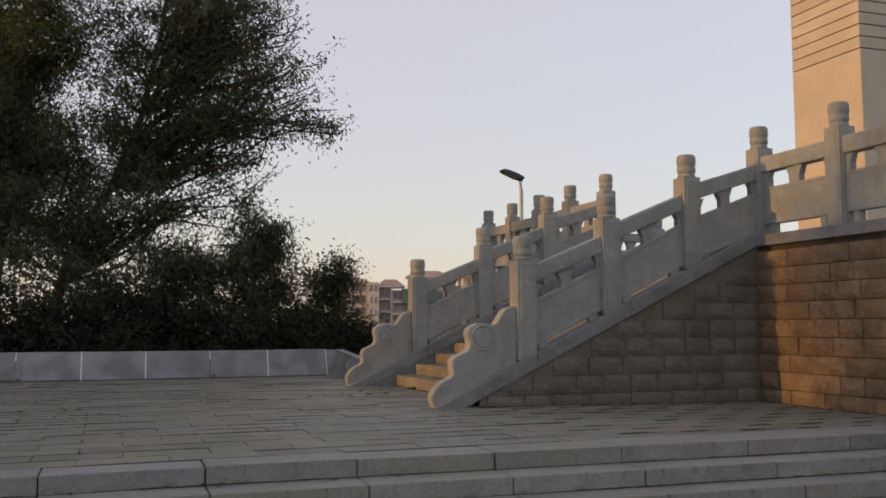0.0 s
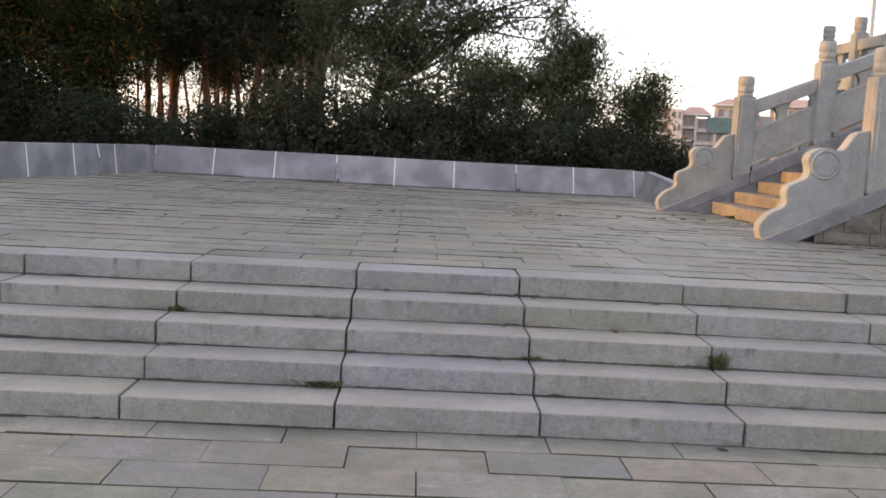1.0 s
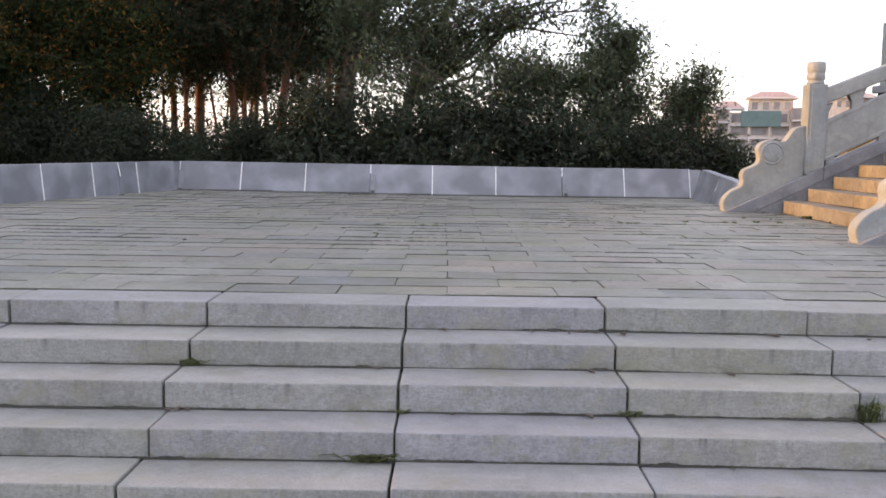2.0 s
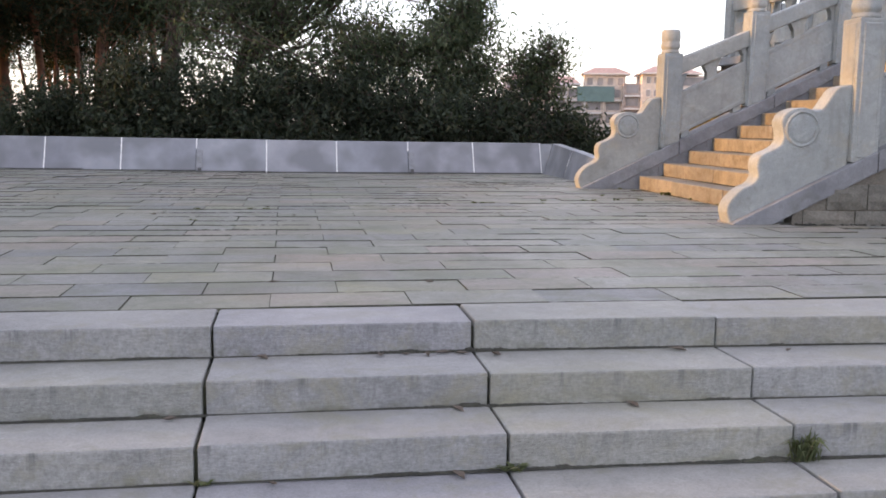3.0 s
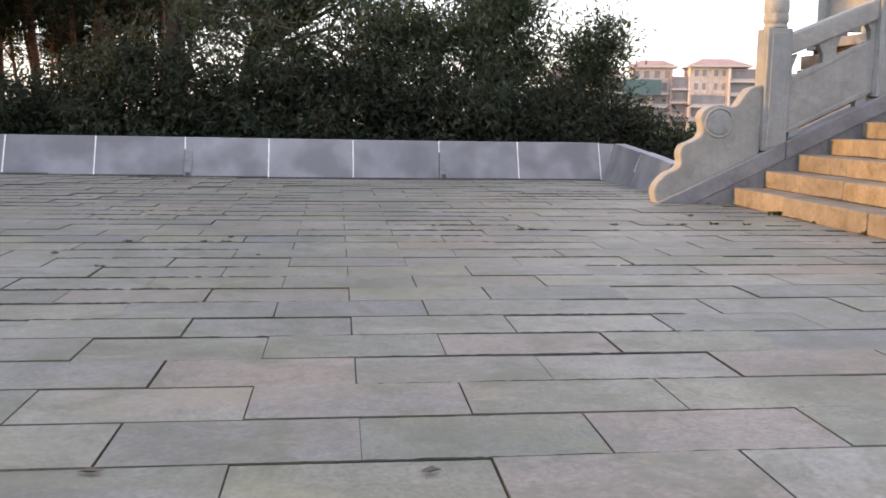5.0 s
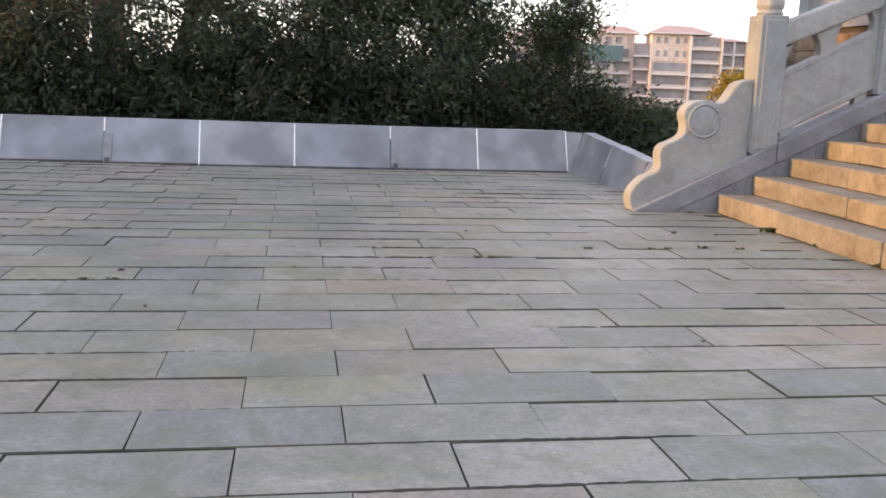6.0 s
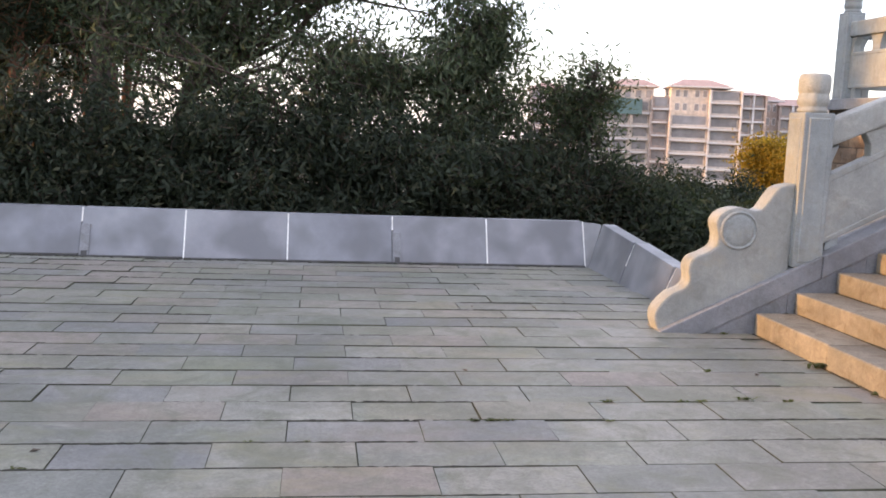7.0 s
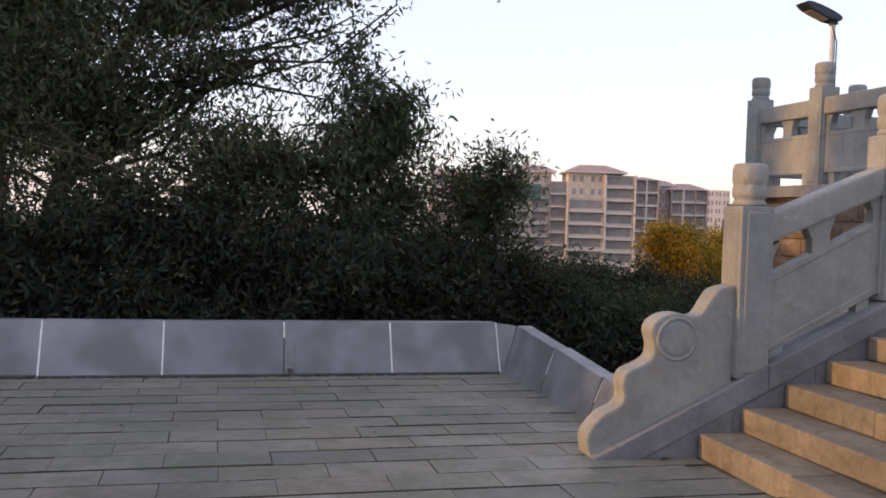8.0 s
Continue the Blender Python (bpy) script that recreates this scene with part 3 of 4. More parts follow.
def strip(parent, base, lean, z0, z1, along, name="sealant_strip", material=None, w=0.015, proud=0.003):
    b, l, a = Vector((*base, 0)), Vector((*lean, 0)), Vector((*along, 0)).normalized() * w / 2
    n = -l.normalized() * proud
    lo, hi = b + n + Vector((0, 0, z0)), b + n + l + Vector((0, 0, z1))
    back = -n * 3
    v = [lo - a, lo + a, hi + a, hi - a, lo - a + back, lo + a + back, hi + a + back, hi - a + back]
    f = [(0, 1, 2, 3), (7, 6, 5, 4), (0, 4, 5, 1), (1, 5, 6, 2), (2, 6, 7, 3), (3, 7, 4, 0)]
    return part(name, mesh_of(name, v, f, material or M_SEAL), None, parent)


def build_parapet():
    wall = empty("wall_north", "low parapet of bluish grey granite slabs with white sealed joints", "parapet", kind="structure")
    zb, lean, yb = 0.56, 0.235, NORTH
    xs = [3.34, 2.265, 1.25, 0.16, -0.884, -1.904, -2.975, -4.037, -5.06]
    def top(x):
        return 1.094 + 0.03 * max(0.0, min(1.0, (1.0 - x) / 6.0))
    zt = top(0.0)
    for b, a in zip(xs, xs[1:]):
        leaning_panel(wall, (a, yb), (b, yb), (0, lean), zb, top(a), z1b=top(b))
    for i, x in enumerate(xs):
        if i in (2, 5, 8):
            zt = top(x)
            strip(wall, (x, yb + lean * 0.74), (0, lean * 0.26), zb + (zt - zb) * 0.74, zt, (1, 0))
            strip(wall, (x + 0.045, yb), (0, lean * 0.7), zb, zb + (zt - zb) * 0.7, (1, 0), "drain_cover", M_STRING, 0.09, 0.02)
            # flat dark plate on the cover, its colour standing for the hole's shade
            strip(wall, (x + 0.05, yb), (0, lean * 0.1), zb, zb + 0.13, (1, 0), "drain_hole_shade", M_GAP_SHADE, 0.05, 0.024)
        else:
            strip(wall, (x, yb + lean * 0.1), (0, lean * 0.9), zb + 0.1 * (top(x) - zb), top(x), (1, 0))
    # proud dark strips at the foot, coloured to stand for a shadow gap
    for k, (a, b) in enumerate(((-5.06, -3.5), (-3.49, -1.91), (-1.9, -0.89), (-0.88, 3.33))):
        part("shadow_gap_strip", box_bm(a, b, yb - 0.006, yb + 0.05, 0.5, terrace_z(yb, (a + b) / 2) + 0.018), M_GAP_SHADE, wall)
    part("parapet_core", prism_bm([(yb + 0.38, -0.6), (yb + 0.56, -0.6), (yb + 0.56, 1.075), (yb + 0.38, 1.075)], 8.3, "x", -0.86), M_PARAPET, wall)
    west = empty("wall_west", "low parapet of bluish grey granite slabs along the terrace side", "parapet", kind="structure")
    d = Vector((-0.27, -0.963))
    n = (-0.963 * 0.05, 0.27 * 0.05)
    zt = top(-5.06)
    cuts = [0.0, 1.04, 1.5, 2.1, 3.15, 4.2, 5.25, 6.3, 7.35, 8.4, 9.45, 10.5]
    ends = [(-5.06 + d.x * c, yb + d.y * c) for c in cuts]
    for p, q in zip(ends, ends[1:]):
        leaning_panel(west, q, p, n, zb, zt)
    for i, p in enumerate(ends[1:]):
        strip(west, p, n, zb + (0.36 if i % 3 == 1 else 0.09), zt, (d.x, d.y))
    east = empty("wall_east", "short granite parapet from the corner to the foot of the stairs", "parapet", kind="structure")
    pts = [(3.345, NORTH + 0.01, 1.094), (3.36, 16.07, 1.025), (3.385, 15.05, 0.945), (3.41, 14.22, 0.88)]
    for (x0, y0, t0), (x1, y1, t1) in zip(pts, pts[1:]):
        leaning_panel(east, (x0, y0), (x1, y1), (0.15, 0.0), zb, t0, z1b=t1)
    # mitred end stones close the two leaning corners
    for x, way in ((3.34, 1), (-5.06, -1)):
        h = 0.008
        bm = bmesh.new()
        out = 0.15 if way > 0 else 0.06
        base = [(x, yb), (x + 0.02 * way, yb), (x + 0.02 * way, yb + 0.02)]
        head = [(x, yb + lean), (x + out * way, yb + 0.02), (x + (out * 0.5 + 0.03) * way, yb + lean * 0.5 + 0.05)]
        lowv = [bm.verts.new((u, v, zb)) for u, v in base]
        topv = [bm.verts.new((u, v, top(x) - h)) for u, v in head]
        bm.faces.new(lowv)
        bm.faces.new(topv[::-1])
        for q in range(3):
            bm.faces.new((lowv[q], topv[q], topv[(q + 1) % 3], lowv[(q + 1) % 3]))
        part("corner_stone", bm, M_PARAPET, east if way > 0 else west)
    for x, y, t in pts[1:3]:
        strip(east, (x + 0.075, y), (0.075, 0), (zb + t) / 2, t - 0.02, (0, 1))


build_parapet()


# ---- plants ----
def leaf_mesh(name, centres, per, spread, length, width, material, rng, droop=0.5, flat=0.75):
    """Many small folded leaves, scattered round the given twig ends."""
    c = np.repeat(np.array(centres, dtype=np.float64), per, axis=0)
    n = len(c)
    off = rng.normal(size=(n, 3)) * spread
    off[:, 2] *= flat
    base = c + off
    d = rng.normal(size=(n, 3))
    d[:, 2] -= droop * 1.3
    d /= np.linalg.norm(d, axis=1)[:, None]
    r = rng.normal(size=(n, 3))
    s = np.cross(d, r)
    s /= np.linalg.norm(s, axis=1)[:, None]
    up = np.cross(s, d)
    ln = length * rng.uniform(0.6, 1.25, n)[:, None]
    wd = width * rng.uniform(0.7, 1.2, n)[:, None]
    tip = base + d * ln
    mid = base + d * ln * 0.45 + up * wd * 0.3
    v = np.stack([base, mid + s * wd * 0.5, tip, mid - s * wd * 0.5], axis=1).reshape(-1, 3)
    idx = np.arange(n) * 4
    tri = np.stack([idx, idx + 1, idx + 2, idx, idx + 2, idx + 3], axis=1).reshape(-1)
    me = bpy.data.meshes.new(name)
    me.vertices.add(len(v))
    me.vertices.foreach_set("co", v.reshape(-1))
    me.loops.add(len(tri))
    me.loops.foreach_set("vertex_index", tri)
    me.polygons.add(len(tri) // 3)
    me.polygons.foreach_set("loop_start", np.arange(0, len(tri), 3))
    me.materials.append(material)
    me.update(calc_edges=True)
    return me


def bent(a, b, r0, r1, rng, n=5, wob=0.12, sag=0.0):
    """A slightly crooked limb from a to b."""
    a, b = Vector(a), Vector(b)
    ln = (b - a).length
    out = []
    for i in range(n + 1):
        s = i / n
        p = a.lerp(b, s)
        if 0 < i < n:
            p += Vector(rng.normal(size=3)) * wob * ln * 0.25
        p.z += math.sin(s * math.pi) * sag * ln
        out.append((p, r0 + (r1 - r0) * s))
    return out


def tree(name, label, category, at, trunk, blobs, seed, leaf_mat, bark, limbs, subs, twigs, per, spread, length, width, radius=0.2, group="", droop=0.5, reach=1.0):
    """trunk: polyline from the root; blobs: ellipsoids (centre, radii, share) that the crown fills."""
    rng = np.random.default_rng(seed)
    root = empty(name, label, category, group, at=at)
    o = Vector(at)
    line = [Vector(p) - o for p in trunk]
    n = len(line)
    paths = [[(p, radius * (1.0 - 0.75 * i / (n - 1))) for i, p in enumerate(line)]]
    ends = []
    share = np.array([b[2] for b in blobs], float)
    share /= share.sum()
    for _ in range(limbs):
        c, r, _s = blobs[rng.choice(len(blobs), p=share)]
        q = rng.normal(size=3)
        q = q / np.linalg.norm(q) * rng.uniform(0.35, 1.0) ** 0.6
        target = Vector((c[0] + q[0] * r[0], c[1] + q[1] * r[1], c[2] + q[2] * r[2])) - o
        best, start = 1e9, line[-1]
        for i in range(n - 1):
            for s in (0.0, 0.33, 0.66, 1.0):
                p = line[i].lerp(line[i + 1], s)
                if p.z < line[0].z + 0.25 * (line[-1].z - line[0].z) and n > 2:
                    continue
                flat = math.hypot(target.x - p.x, target.y - p.y)
                cost = (target - p).length + 1.3 * abs((target.z - p.z) - 0.85 * flat)
                if cost < best:
                    best, start = cost, p
        r0 = max(0.012, radius * 0.3 * min(1, (target - start).length / 4))
        limb = bent(start, target, r0, r0 * 0.22, rng, 5, 0.22, 0.05)
        paths.append(limb)
        for _j in range(subs):
            s = rng.uniform(0.35, 1.0)
            k = min(4, int(s * 5))
            p = limb[k][0].lerp(limb[k + 1][0], s * 5 - k)
            d = Vector(rng.normal(size=3))
            d.z = d.z * 0.7 + 0.1
            e = p + d.normalized() * rng.uniform(0.35, 0.95) * min(1.0, 0.35 + 0.25 * max(r)) * reach
            paths.append(bent(p, e, max(0.007, r0 * 0.22), 0.003, rng, 3, 0.3))
            for _k in range(twigs):
                ends.append(p.lerp(e, rng.uniform(0.3, 1.1)))
    part("trunk", tubes(paths, bark, "trunk", 7), None, root)
    part("crown", leaf_mesh("crown", ends, per, spread, length, width, leaf_mat, rng, droop), None, root)
    return root


def gz(x, y):
    return ground_height(x, y) - 0.05


def build_trees():
    tree("broadleaf_tree", "large dark broadleaf tree with spreading limbs behind the parapet", "tree", (-1.7, 22.0, gz(-1.7, 22)),
         [(-1.7, 22, gz(-1.7, 22)), (-1.6, 22, 2.0), (-1.2, 22.0, 3.4), (-0.5, 21.8, 4.6), (0.1, 21.6, 6.2), (0.5, 21.5, 8.2), (0.7, 21.5, 10.0)],
         [((2.9, 21.0, 7.5), (1.25, 1.2, 1.3), 11), ((1.9, 21.0, 8.9), (1.6, 1.4, 1.0), 8), ((0.9, 21.2, 10.6), (3.0, 2.0, 1.3), 6), ((3.75, 20.8, 5.95), (0.7, 0.6, 0.5), 1.6), ((2.3, 21.0, 6.0), (0.8, 0.8, 0.5), 2),
          ((2.2, 20.9, 4.9), (0.85, 0.8, 0.6), 3.2), ((0.95, 21.0, 6.5), (0.7, 0.8, 0.5), 1.6), ((0.0, 21.2, 8.2), (1.1, 1.2, 0.7), 2), ((1.0, 20.7, 4.5), (0.9, 0.8, 0.55), 3.2), ((-0.3, 20.6, 4.3), (1.3, 1.0, 0.65), 4.2),
          ((4.2, 20.8, 6.2), (0.5, 0.4, 0.3), 0.8), ((-0.9, 21.4, 7.0), (1.0, 1.2, 1.5), 3.4), ((-1.0, 21.6, 9.4), (1.2, 1.3, 1.2), 3.5), ((-1.4, 21.2, 5.4), (1.0, 1.0, 0.9), 3), ((-0.2, 21.2, 5.6), (0.7, 0.8, 0.5), 1.6), ((0.8, 21.0, 7.5), (0.9, 0.9, 0.6), 2.4), ((-1.9, 21.0, 4.1), (1.1, 1.0, 0.7), 3.6)],
         11, M_LEAF, M_BARK, 235, 11, 4, 5, 0.16, 0.13, 0.042, 0.15, "", 0.6, 1.1)
    tree("broadleaf_tree", "dark broadleaf tree with a dense crown among the pines", "tree", (-3.0, 22.6, gz(-3.0, 22.6)),
         [(-3.0, 22.6, gz(-3.0, 22.6)), (-2.9, 22.5, 2.4), (-2.6, 22.3, 4.6), (-2.5, 22.2, 7.0), (-2.3, 22.2, 9.6)],
         [((-2.1, 22.0, 8.0), (1.4, 1.4, 1.3), 5), ((-2.6, 22.0, 10.4), (2.0, 1.6, 1.4), 5), ((-3.6, 21.9, 6.4), (1.1, 1.2, 0.8), 3), ((-1.6, 21.7, 5.6), (0.9, 1.0, 0.7), 3), ((-2.6, 21.6, 4.3), (1.3, 1.1, 0.6), 3)],
         13, M_LEAF, M_BARK, 104, 11, 4, 7, 0.18, 0.13, 0.042, 0.2, "", 0.5, 1.1)
    tree("broadleaf_tree", "slender broadleaf tree with drooping sprays beside the large one", "tree", (1.7, 20.8, gz(1.7, 20.8)),
         [(1.7, 20.8, gz(1.7, 20.8)), (1.8, 20.7, 1.2), (2.1, 20.6, 2.2), (2.5, 20.5, 3.2)],
         [((2.55, 20.6, 2.6), (0.95, 0.9, 0.85), 6), ((2.9, 20.5, 3.4), (0.65, 0.6, 0.45), 2.5), ((3.6, 20.7, 2.65), (0.55, 0.5, 0.5), 2.5), ((2.5, 20.7, 4.0), (0.6, 0.6, 0.4), 1.6), ((0.6, 20.3, 3.05), (0.9, 0.9, 0.5), 4.5), ((-0.7, 20.3, 2.9), (1.1, 0.9, 0.5), 3.5), ((-2.2, 20.4, 3.0), (1.1, 0.9, 0.6), 4.5)],
         12, M_LEAF, M_BARK, 128, 8, 4, 5, 0.16, 0.14, 0.036, 0.09, "", 0.8)
    tree("young_tree", "feathery young tree with a thin top beside the shrubs", "tree", (4.4, 21.0, gz(4.4, 21.0)),
         [(4.4, 21.0, gz(4.4, 21.0)), (4.4, 21.0, 1.2), (4.45, 21.0, 2.2), (4.5, 21.0, 3.1)],
         [((4.45, 21.0, 2.75), (0.55, 0.5, 0.45), 2), ((4.4, 21.0, 1.9), (0.75, 0.7, 0.7), 4), ((3.7, 20.9, 2.4), (0.5, 0.5, 0.45), 2)],
         14, M_LEAF, M_BARK, 52, 7, 3, 4, 0.14, 0.12, 0.034, 0.05, "", 0.2)
    # shrubs along the outside of the parapet
    spots = [(4.7, 20.6, 1.75, 0.65), (4.0, 20.3, 1.95, 0.7), (3.5, 20.9, 2.35, 0.6), (3.1, 20.2, 2.0, 0.9), (1.9, 19.8, 2.2, 1.1), (0.7, 19.6, 2.35, 1.1), (-0.6, 19.7, 2.4, 1.2), (-1.9, 19.8, 2.3, 1.2), (-3.2, 19.9, 2.7, 1.2)]
    for i, (x, y, h, w) in enumerate(spots):
        tree("shrub", "dense dark green shrub behind the granite parapet", "shrub", (x, y, gz(x, y)), [(x, y, gz(x, y)), (x, y, 0.5), (x, y, h * 0.6)],
             [((x, y, h * 0.62), (w, 0.9, h * 0.38), 3), ((x, y - 0.2, h * 0.25), (w, 0.9, h * 0.32), 2)], 30 + i, M_SHRUB, M_BARK, 64, 6, 3, 5 if x > 2.5 else 12, 0.14, 0.13, 0.042, 0.06, "shrubs behind the parapet", 0.4)
    low = [(-4.6, 20.5), (-6.0, 21.2), (-7.5, 21.0), (-9.0, 21.5), (-10.5, 20.5), (-12.2, 20.8), (-14.0, 20.0)]
    for i, (x, y) in enumerate(low):
        h = 2.0 if i < 3 else 2.6
        tree("undergrowth_bush", "low dark bush under the pine trees", "shrub", (x, y, gz(x, y)), [(x, y, gz(x, y)), (x, y, 0.4), (x, y, h * 0.6)],
             [((x, y, h * 0.5), (1.05, 0.9, h * 0.5), 1)], 60 + i, M_SHRUB, M_BARK, 32, 6, 3, 32, 0.17, 0.11, 0.034, 0.05, "bushes under the pines", 0.4)
    # the last two are added at the edge of view to shade the east parapet
    for i, (x, y, h) in enumerate([(-7.9, 22.2, 6.0), (-10.2, 22.4, 6.5), (-12.2, 22.0, 6.5), (-10.2, 18.2, 5.5), (-12.6, 18.6, 6.0)]):
        tree("broadleaf_tree", "dark broadleaf tree beyond the terrace, some leaves coloured orange as if sunlit", "tree", (x, y, gz(x, y)), [(x, y, gz(x, y)), (x, y, 1.5), (x + 0.2, y, h * 0.6)],
             [((x, y, h * 0.68), (1.5, 1.4, h * 0.34), 3), ((x, y - 0.3, h * 0.34), (1.4, 1.2, h * 0.25), 2)], 70 + i, M_SUN_TINT, M_BARK, 80, 7, 4, 20, 0.2, 0.12, 0.04, 0.1, "", 0.4)
    # pines
    rng = np.random.default_rng(5)
    pines = [(-2.9, 24.0), (-3.8, 26.5), (-4.6, 23.6), (-5.4, 28.0), (-5.9, 25.0), (-6.6, 30.5), (-7.2, 26.3), (-7.9, 23.8), (-8.6, 29.0), (-9.3, 25.5), (-10.2, 24.4), (-11.2, 27.0), (-12.4, 24.9), (-15.0, 26.0), (-4.2, 31.0)]
    for i, (x, y) in enumerate(pines):
        h = rng.uniform(9.5, 12.5)
        lx, ly = rng.normal(size=2) * 0.25
        low_z = 3.45 + 0.05 * (y - 23) if x < -4.0 else 4.7
        tree("pine_tree", "pine with a thin reddish trunk and dark crown", "tree", (x, y, gz(x, y)),
             [(x, y, gz(x, y)), (x + lx * 0.3, y, 2.5), (x + lx, y + ly, 5.0), (x + lx * 1.6, y + ly, h * 0.75), (x + lx * 1.5, y, h)],
             [((x + lx, y, low_z + 0.9), (1.9, 1.7, 0.9), 3), ((x + lx, y, low_z + 2.8), (1.9, 1.7, 1.2), 3), ((x + lx, y, (low_z + h) / 2 + 1.5), (1.5, 1.5, (h - low_z) / 2 - 1.4), 2)], 80 + i, M_PINE, M_PINEBARK, 46, 6, 4, 22, 0.19, 0.19, 0.036, rng.uniform(0.1, 0.16), "pines behind the parapet", 0.1)
    for i in range(24):
        x, y = -8.9 + 0.21 * i + rng.normal() * 0.12, rng.uniform(24.0, 34.0)
        h = rng.uniform(6.5, 8.5)
        lx = rng.normal() * 0.5
        tree("sapling", "thin bare-stemmed sapling among the pines", "tree", (x, y, gz(x, y)), [(x, y, gz(x, y)), (x + lx * 0.2, y, 2.0), (x + lx * 0.8, y, 4.2), (x + lx, y, h)],
             [((x + lx, y, h - 1.2), (0.9, 0.9, 1.4), 3), ((x + lx * 0.6, y, 3.5), (0.8, 0.8, 0.8), 2.2)], 140 + i, M_PINE, M_PINEBARK, 18, 4, 2, 12, 0.16, 0.15, 0.03, rng.uniform(0.05, 0.085), "saplings among the pines", 0.1)
    # unseen trees added west of the terrace to thin the low sun
    for i, (x, y, h) in enumerate([(-15.0, 17.7, 6.0), (-14.6, 10.4, 6.0), (-15.4, 7.8, 6.2), (-16.4, 5.2, 6.0)]):
        tree("broadleaf_tree", "unseen open-crowned broadleaf tree added west of the terrace to filter the sun", "tree", (x, y, gz(x, y)), [(x, y, gz(x, y)), (x, y, 1.5), (x + 0.2, y, h * 0.6)],
             [((x, y, h * 0.55), (1.5, 1.5, h * 0.42), 1)], 170 + i, M_LEAF, M_BARK, 46, 6, 3, 11, 0.24, 0.13, 0.04, 0.1, "trees west of the terrace", 0.4)
    # taller unseen trees added west dim the floor; crowns begin above the low sun
    for i, (x, y, h) in enumerate([(-11.6, 8.8, 10.5), (-11.2, 5.0, 10.0), (-11.0, 1.2, 10.5), (-12.5, -3.0, 10.0)]):
        tree("broadleaf_tree", "unseen tall dark broadleaf tree, high-crowned, added west of the terrace for shade", "tree", (x, y, gz(x, y)), [(x, y, gz(x, y)), (x, y, 2.0), (x + 0.2, y, 4.5), (x + 0.1, y, h * 0.85)],
             [((x, y, 7.6), (2.1, 2.3, h - 7.6), 1)], 190 + i, M_LEAF, M_BARK, 60, 7, 4, 20, 0.26, 0.16, 0.06, 0.2, "trees west of the terrace", 0.4)
    # lower growth beyond the stairs
    far = [(8.2, 30.0, 0.5, 1.7, M_SHRUB), (6.4, 27.0, 0.3, 1.4, M_SHRUB), (10.0, 31.0, 0.75, 1.8, M_SHRUB), (14.4, 34.5, 2.0, 1.3, M_YELLOW), (11.9, 31.0, 0.6, 1.6, M_SHRUB), (17.6, 37.0, 1.9, 2.2, M_YELLOW),
           (5.7, 20.4, 0.75, 0.7, M_SHRUB), (6.1, 23.2, 0.5, 1.1, M_SHRUB), (8.2, 26.0, 0.2, 1.4, M_SHRUB), (10.2, 28.0, 0.1, 1.4, M_SHRUB), (12.6, 29.0, 0.2, 1.5, M_SHRUB)]
    for i, (x, y, top, w, mat) in enumerate(far):
        b = gz(x, y)
        yellow = mat is M_YELLOW
        tree("young_tree" if yellow else "shrub", "young tree with yellow autumn leaves below the terrace" if yellow else "rounded dark green shrub below the terrace", "tree" if yellow else "shrub", (x, y, b),
             [(x, y, b), (x, y, b + 0.8), (x, y, top - 0.8)], [((x, y, (top + b) / 2 + 0.2), (w, 1.5, (top - b) / 2), 1)], 120 + i, mat, M_BARK, 44, 6, 3, 34, 0.2, 0.13, 0.05, 0.07, "" if yellow else "shrubs below the terrace", 0.3)


build_trees()


# ---- far apartment buildings ----
def far_house(name, label, origin, turn, wings):
    """Wings in metres along the facade: x0, x1, depth offset, base, eaves, bays, material, roof, storey."""
    root = empty(name, label, "building", "far apartment buildings", at=origin)
    root.rotation_euler = (0, 0, radians(turn))
    for x0, x1, dy, z0, z1, bays, mat, roof, balcony in wings:
        wall = part("wall", box_bm(x0, x1, dy, dy + 12, z0, z1), mat, root)
        storey = 2.87
        n = int((z1 - z0) / storey)
        w = (x1 - x0) / bays
        for k in range(n):
            zb = z1 - (k + 1) * storey
            for j in range(bays):
                a = x0 + w * j
                if balcony:
                    s = part("balcony", box_bm(a + 0.15, a + w - 0.15, dy - 1.2, dy - 0.002, zb - 0.1, zb + 0.28), M_SLAB, root)
                    part("window", box_bm(a + 0.6, a + w - 0.6, dy - 0.05, dy + 0.05, zb + 0.75, zb + 2.55), M_PANE, root)
                else:
                    for q in (0.22, 0.62):
                        win = part("window", box_bm(a + w * q, a + w * (q + 0.2), dy - 0.06, dy + 0.05, zb + 0.9, zb + 2.3), M_PANE, root)
                        part("frame", box_bm(a + w * q - 0.08, a + w * (q + 0.2) + 0.08, dy - 0.04, dy + 0.03, zb + 0.8, zb + 2.4), M_SLAB, win)
        if balcony:
            for j in range(bays + 1):
                a = x0 + w * j
                part("pilaster", box_bm(a - 0.18, a + 0.18, dy - 1.25, dy - 0.003, z0, z1), M_SLAB if (j == 1 or a == 1.0) else mat, root)
        if roof:
            cx = (x0 + x1) / 2
            v = [(x0 - 0.8, dy - 1, z1), (x1 + 0.8, dy - 1, z1), (x1 + 0.8, dy + 13, z1), (x0 - 0.8, dy + 13, z1), (x0 + (x1 - x0) * 0.3, dy + 5.5, z1 + roof), (x1 - (x1 - x0) * 0.3, dy + 5.5, z1 + roof)]
            part("roof", mesh_of("roof", v, [(0, 1, 5, 4), (1, 2, 5), (2, 3, 4, 5), (3, 0, 4), (3, 2, 1, 0)], M_ROOF), None, root)
    return root


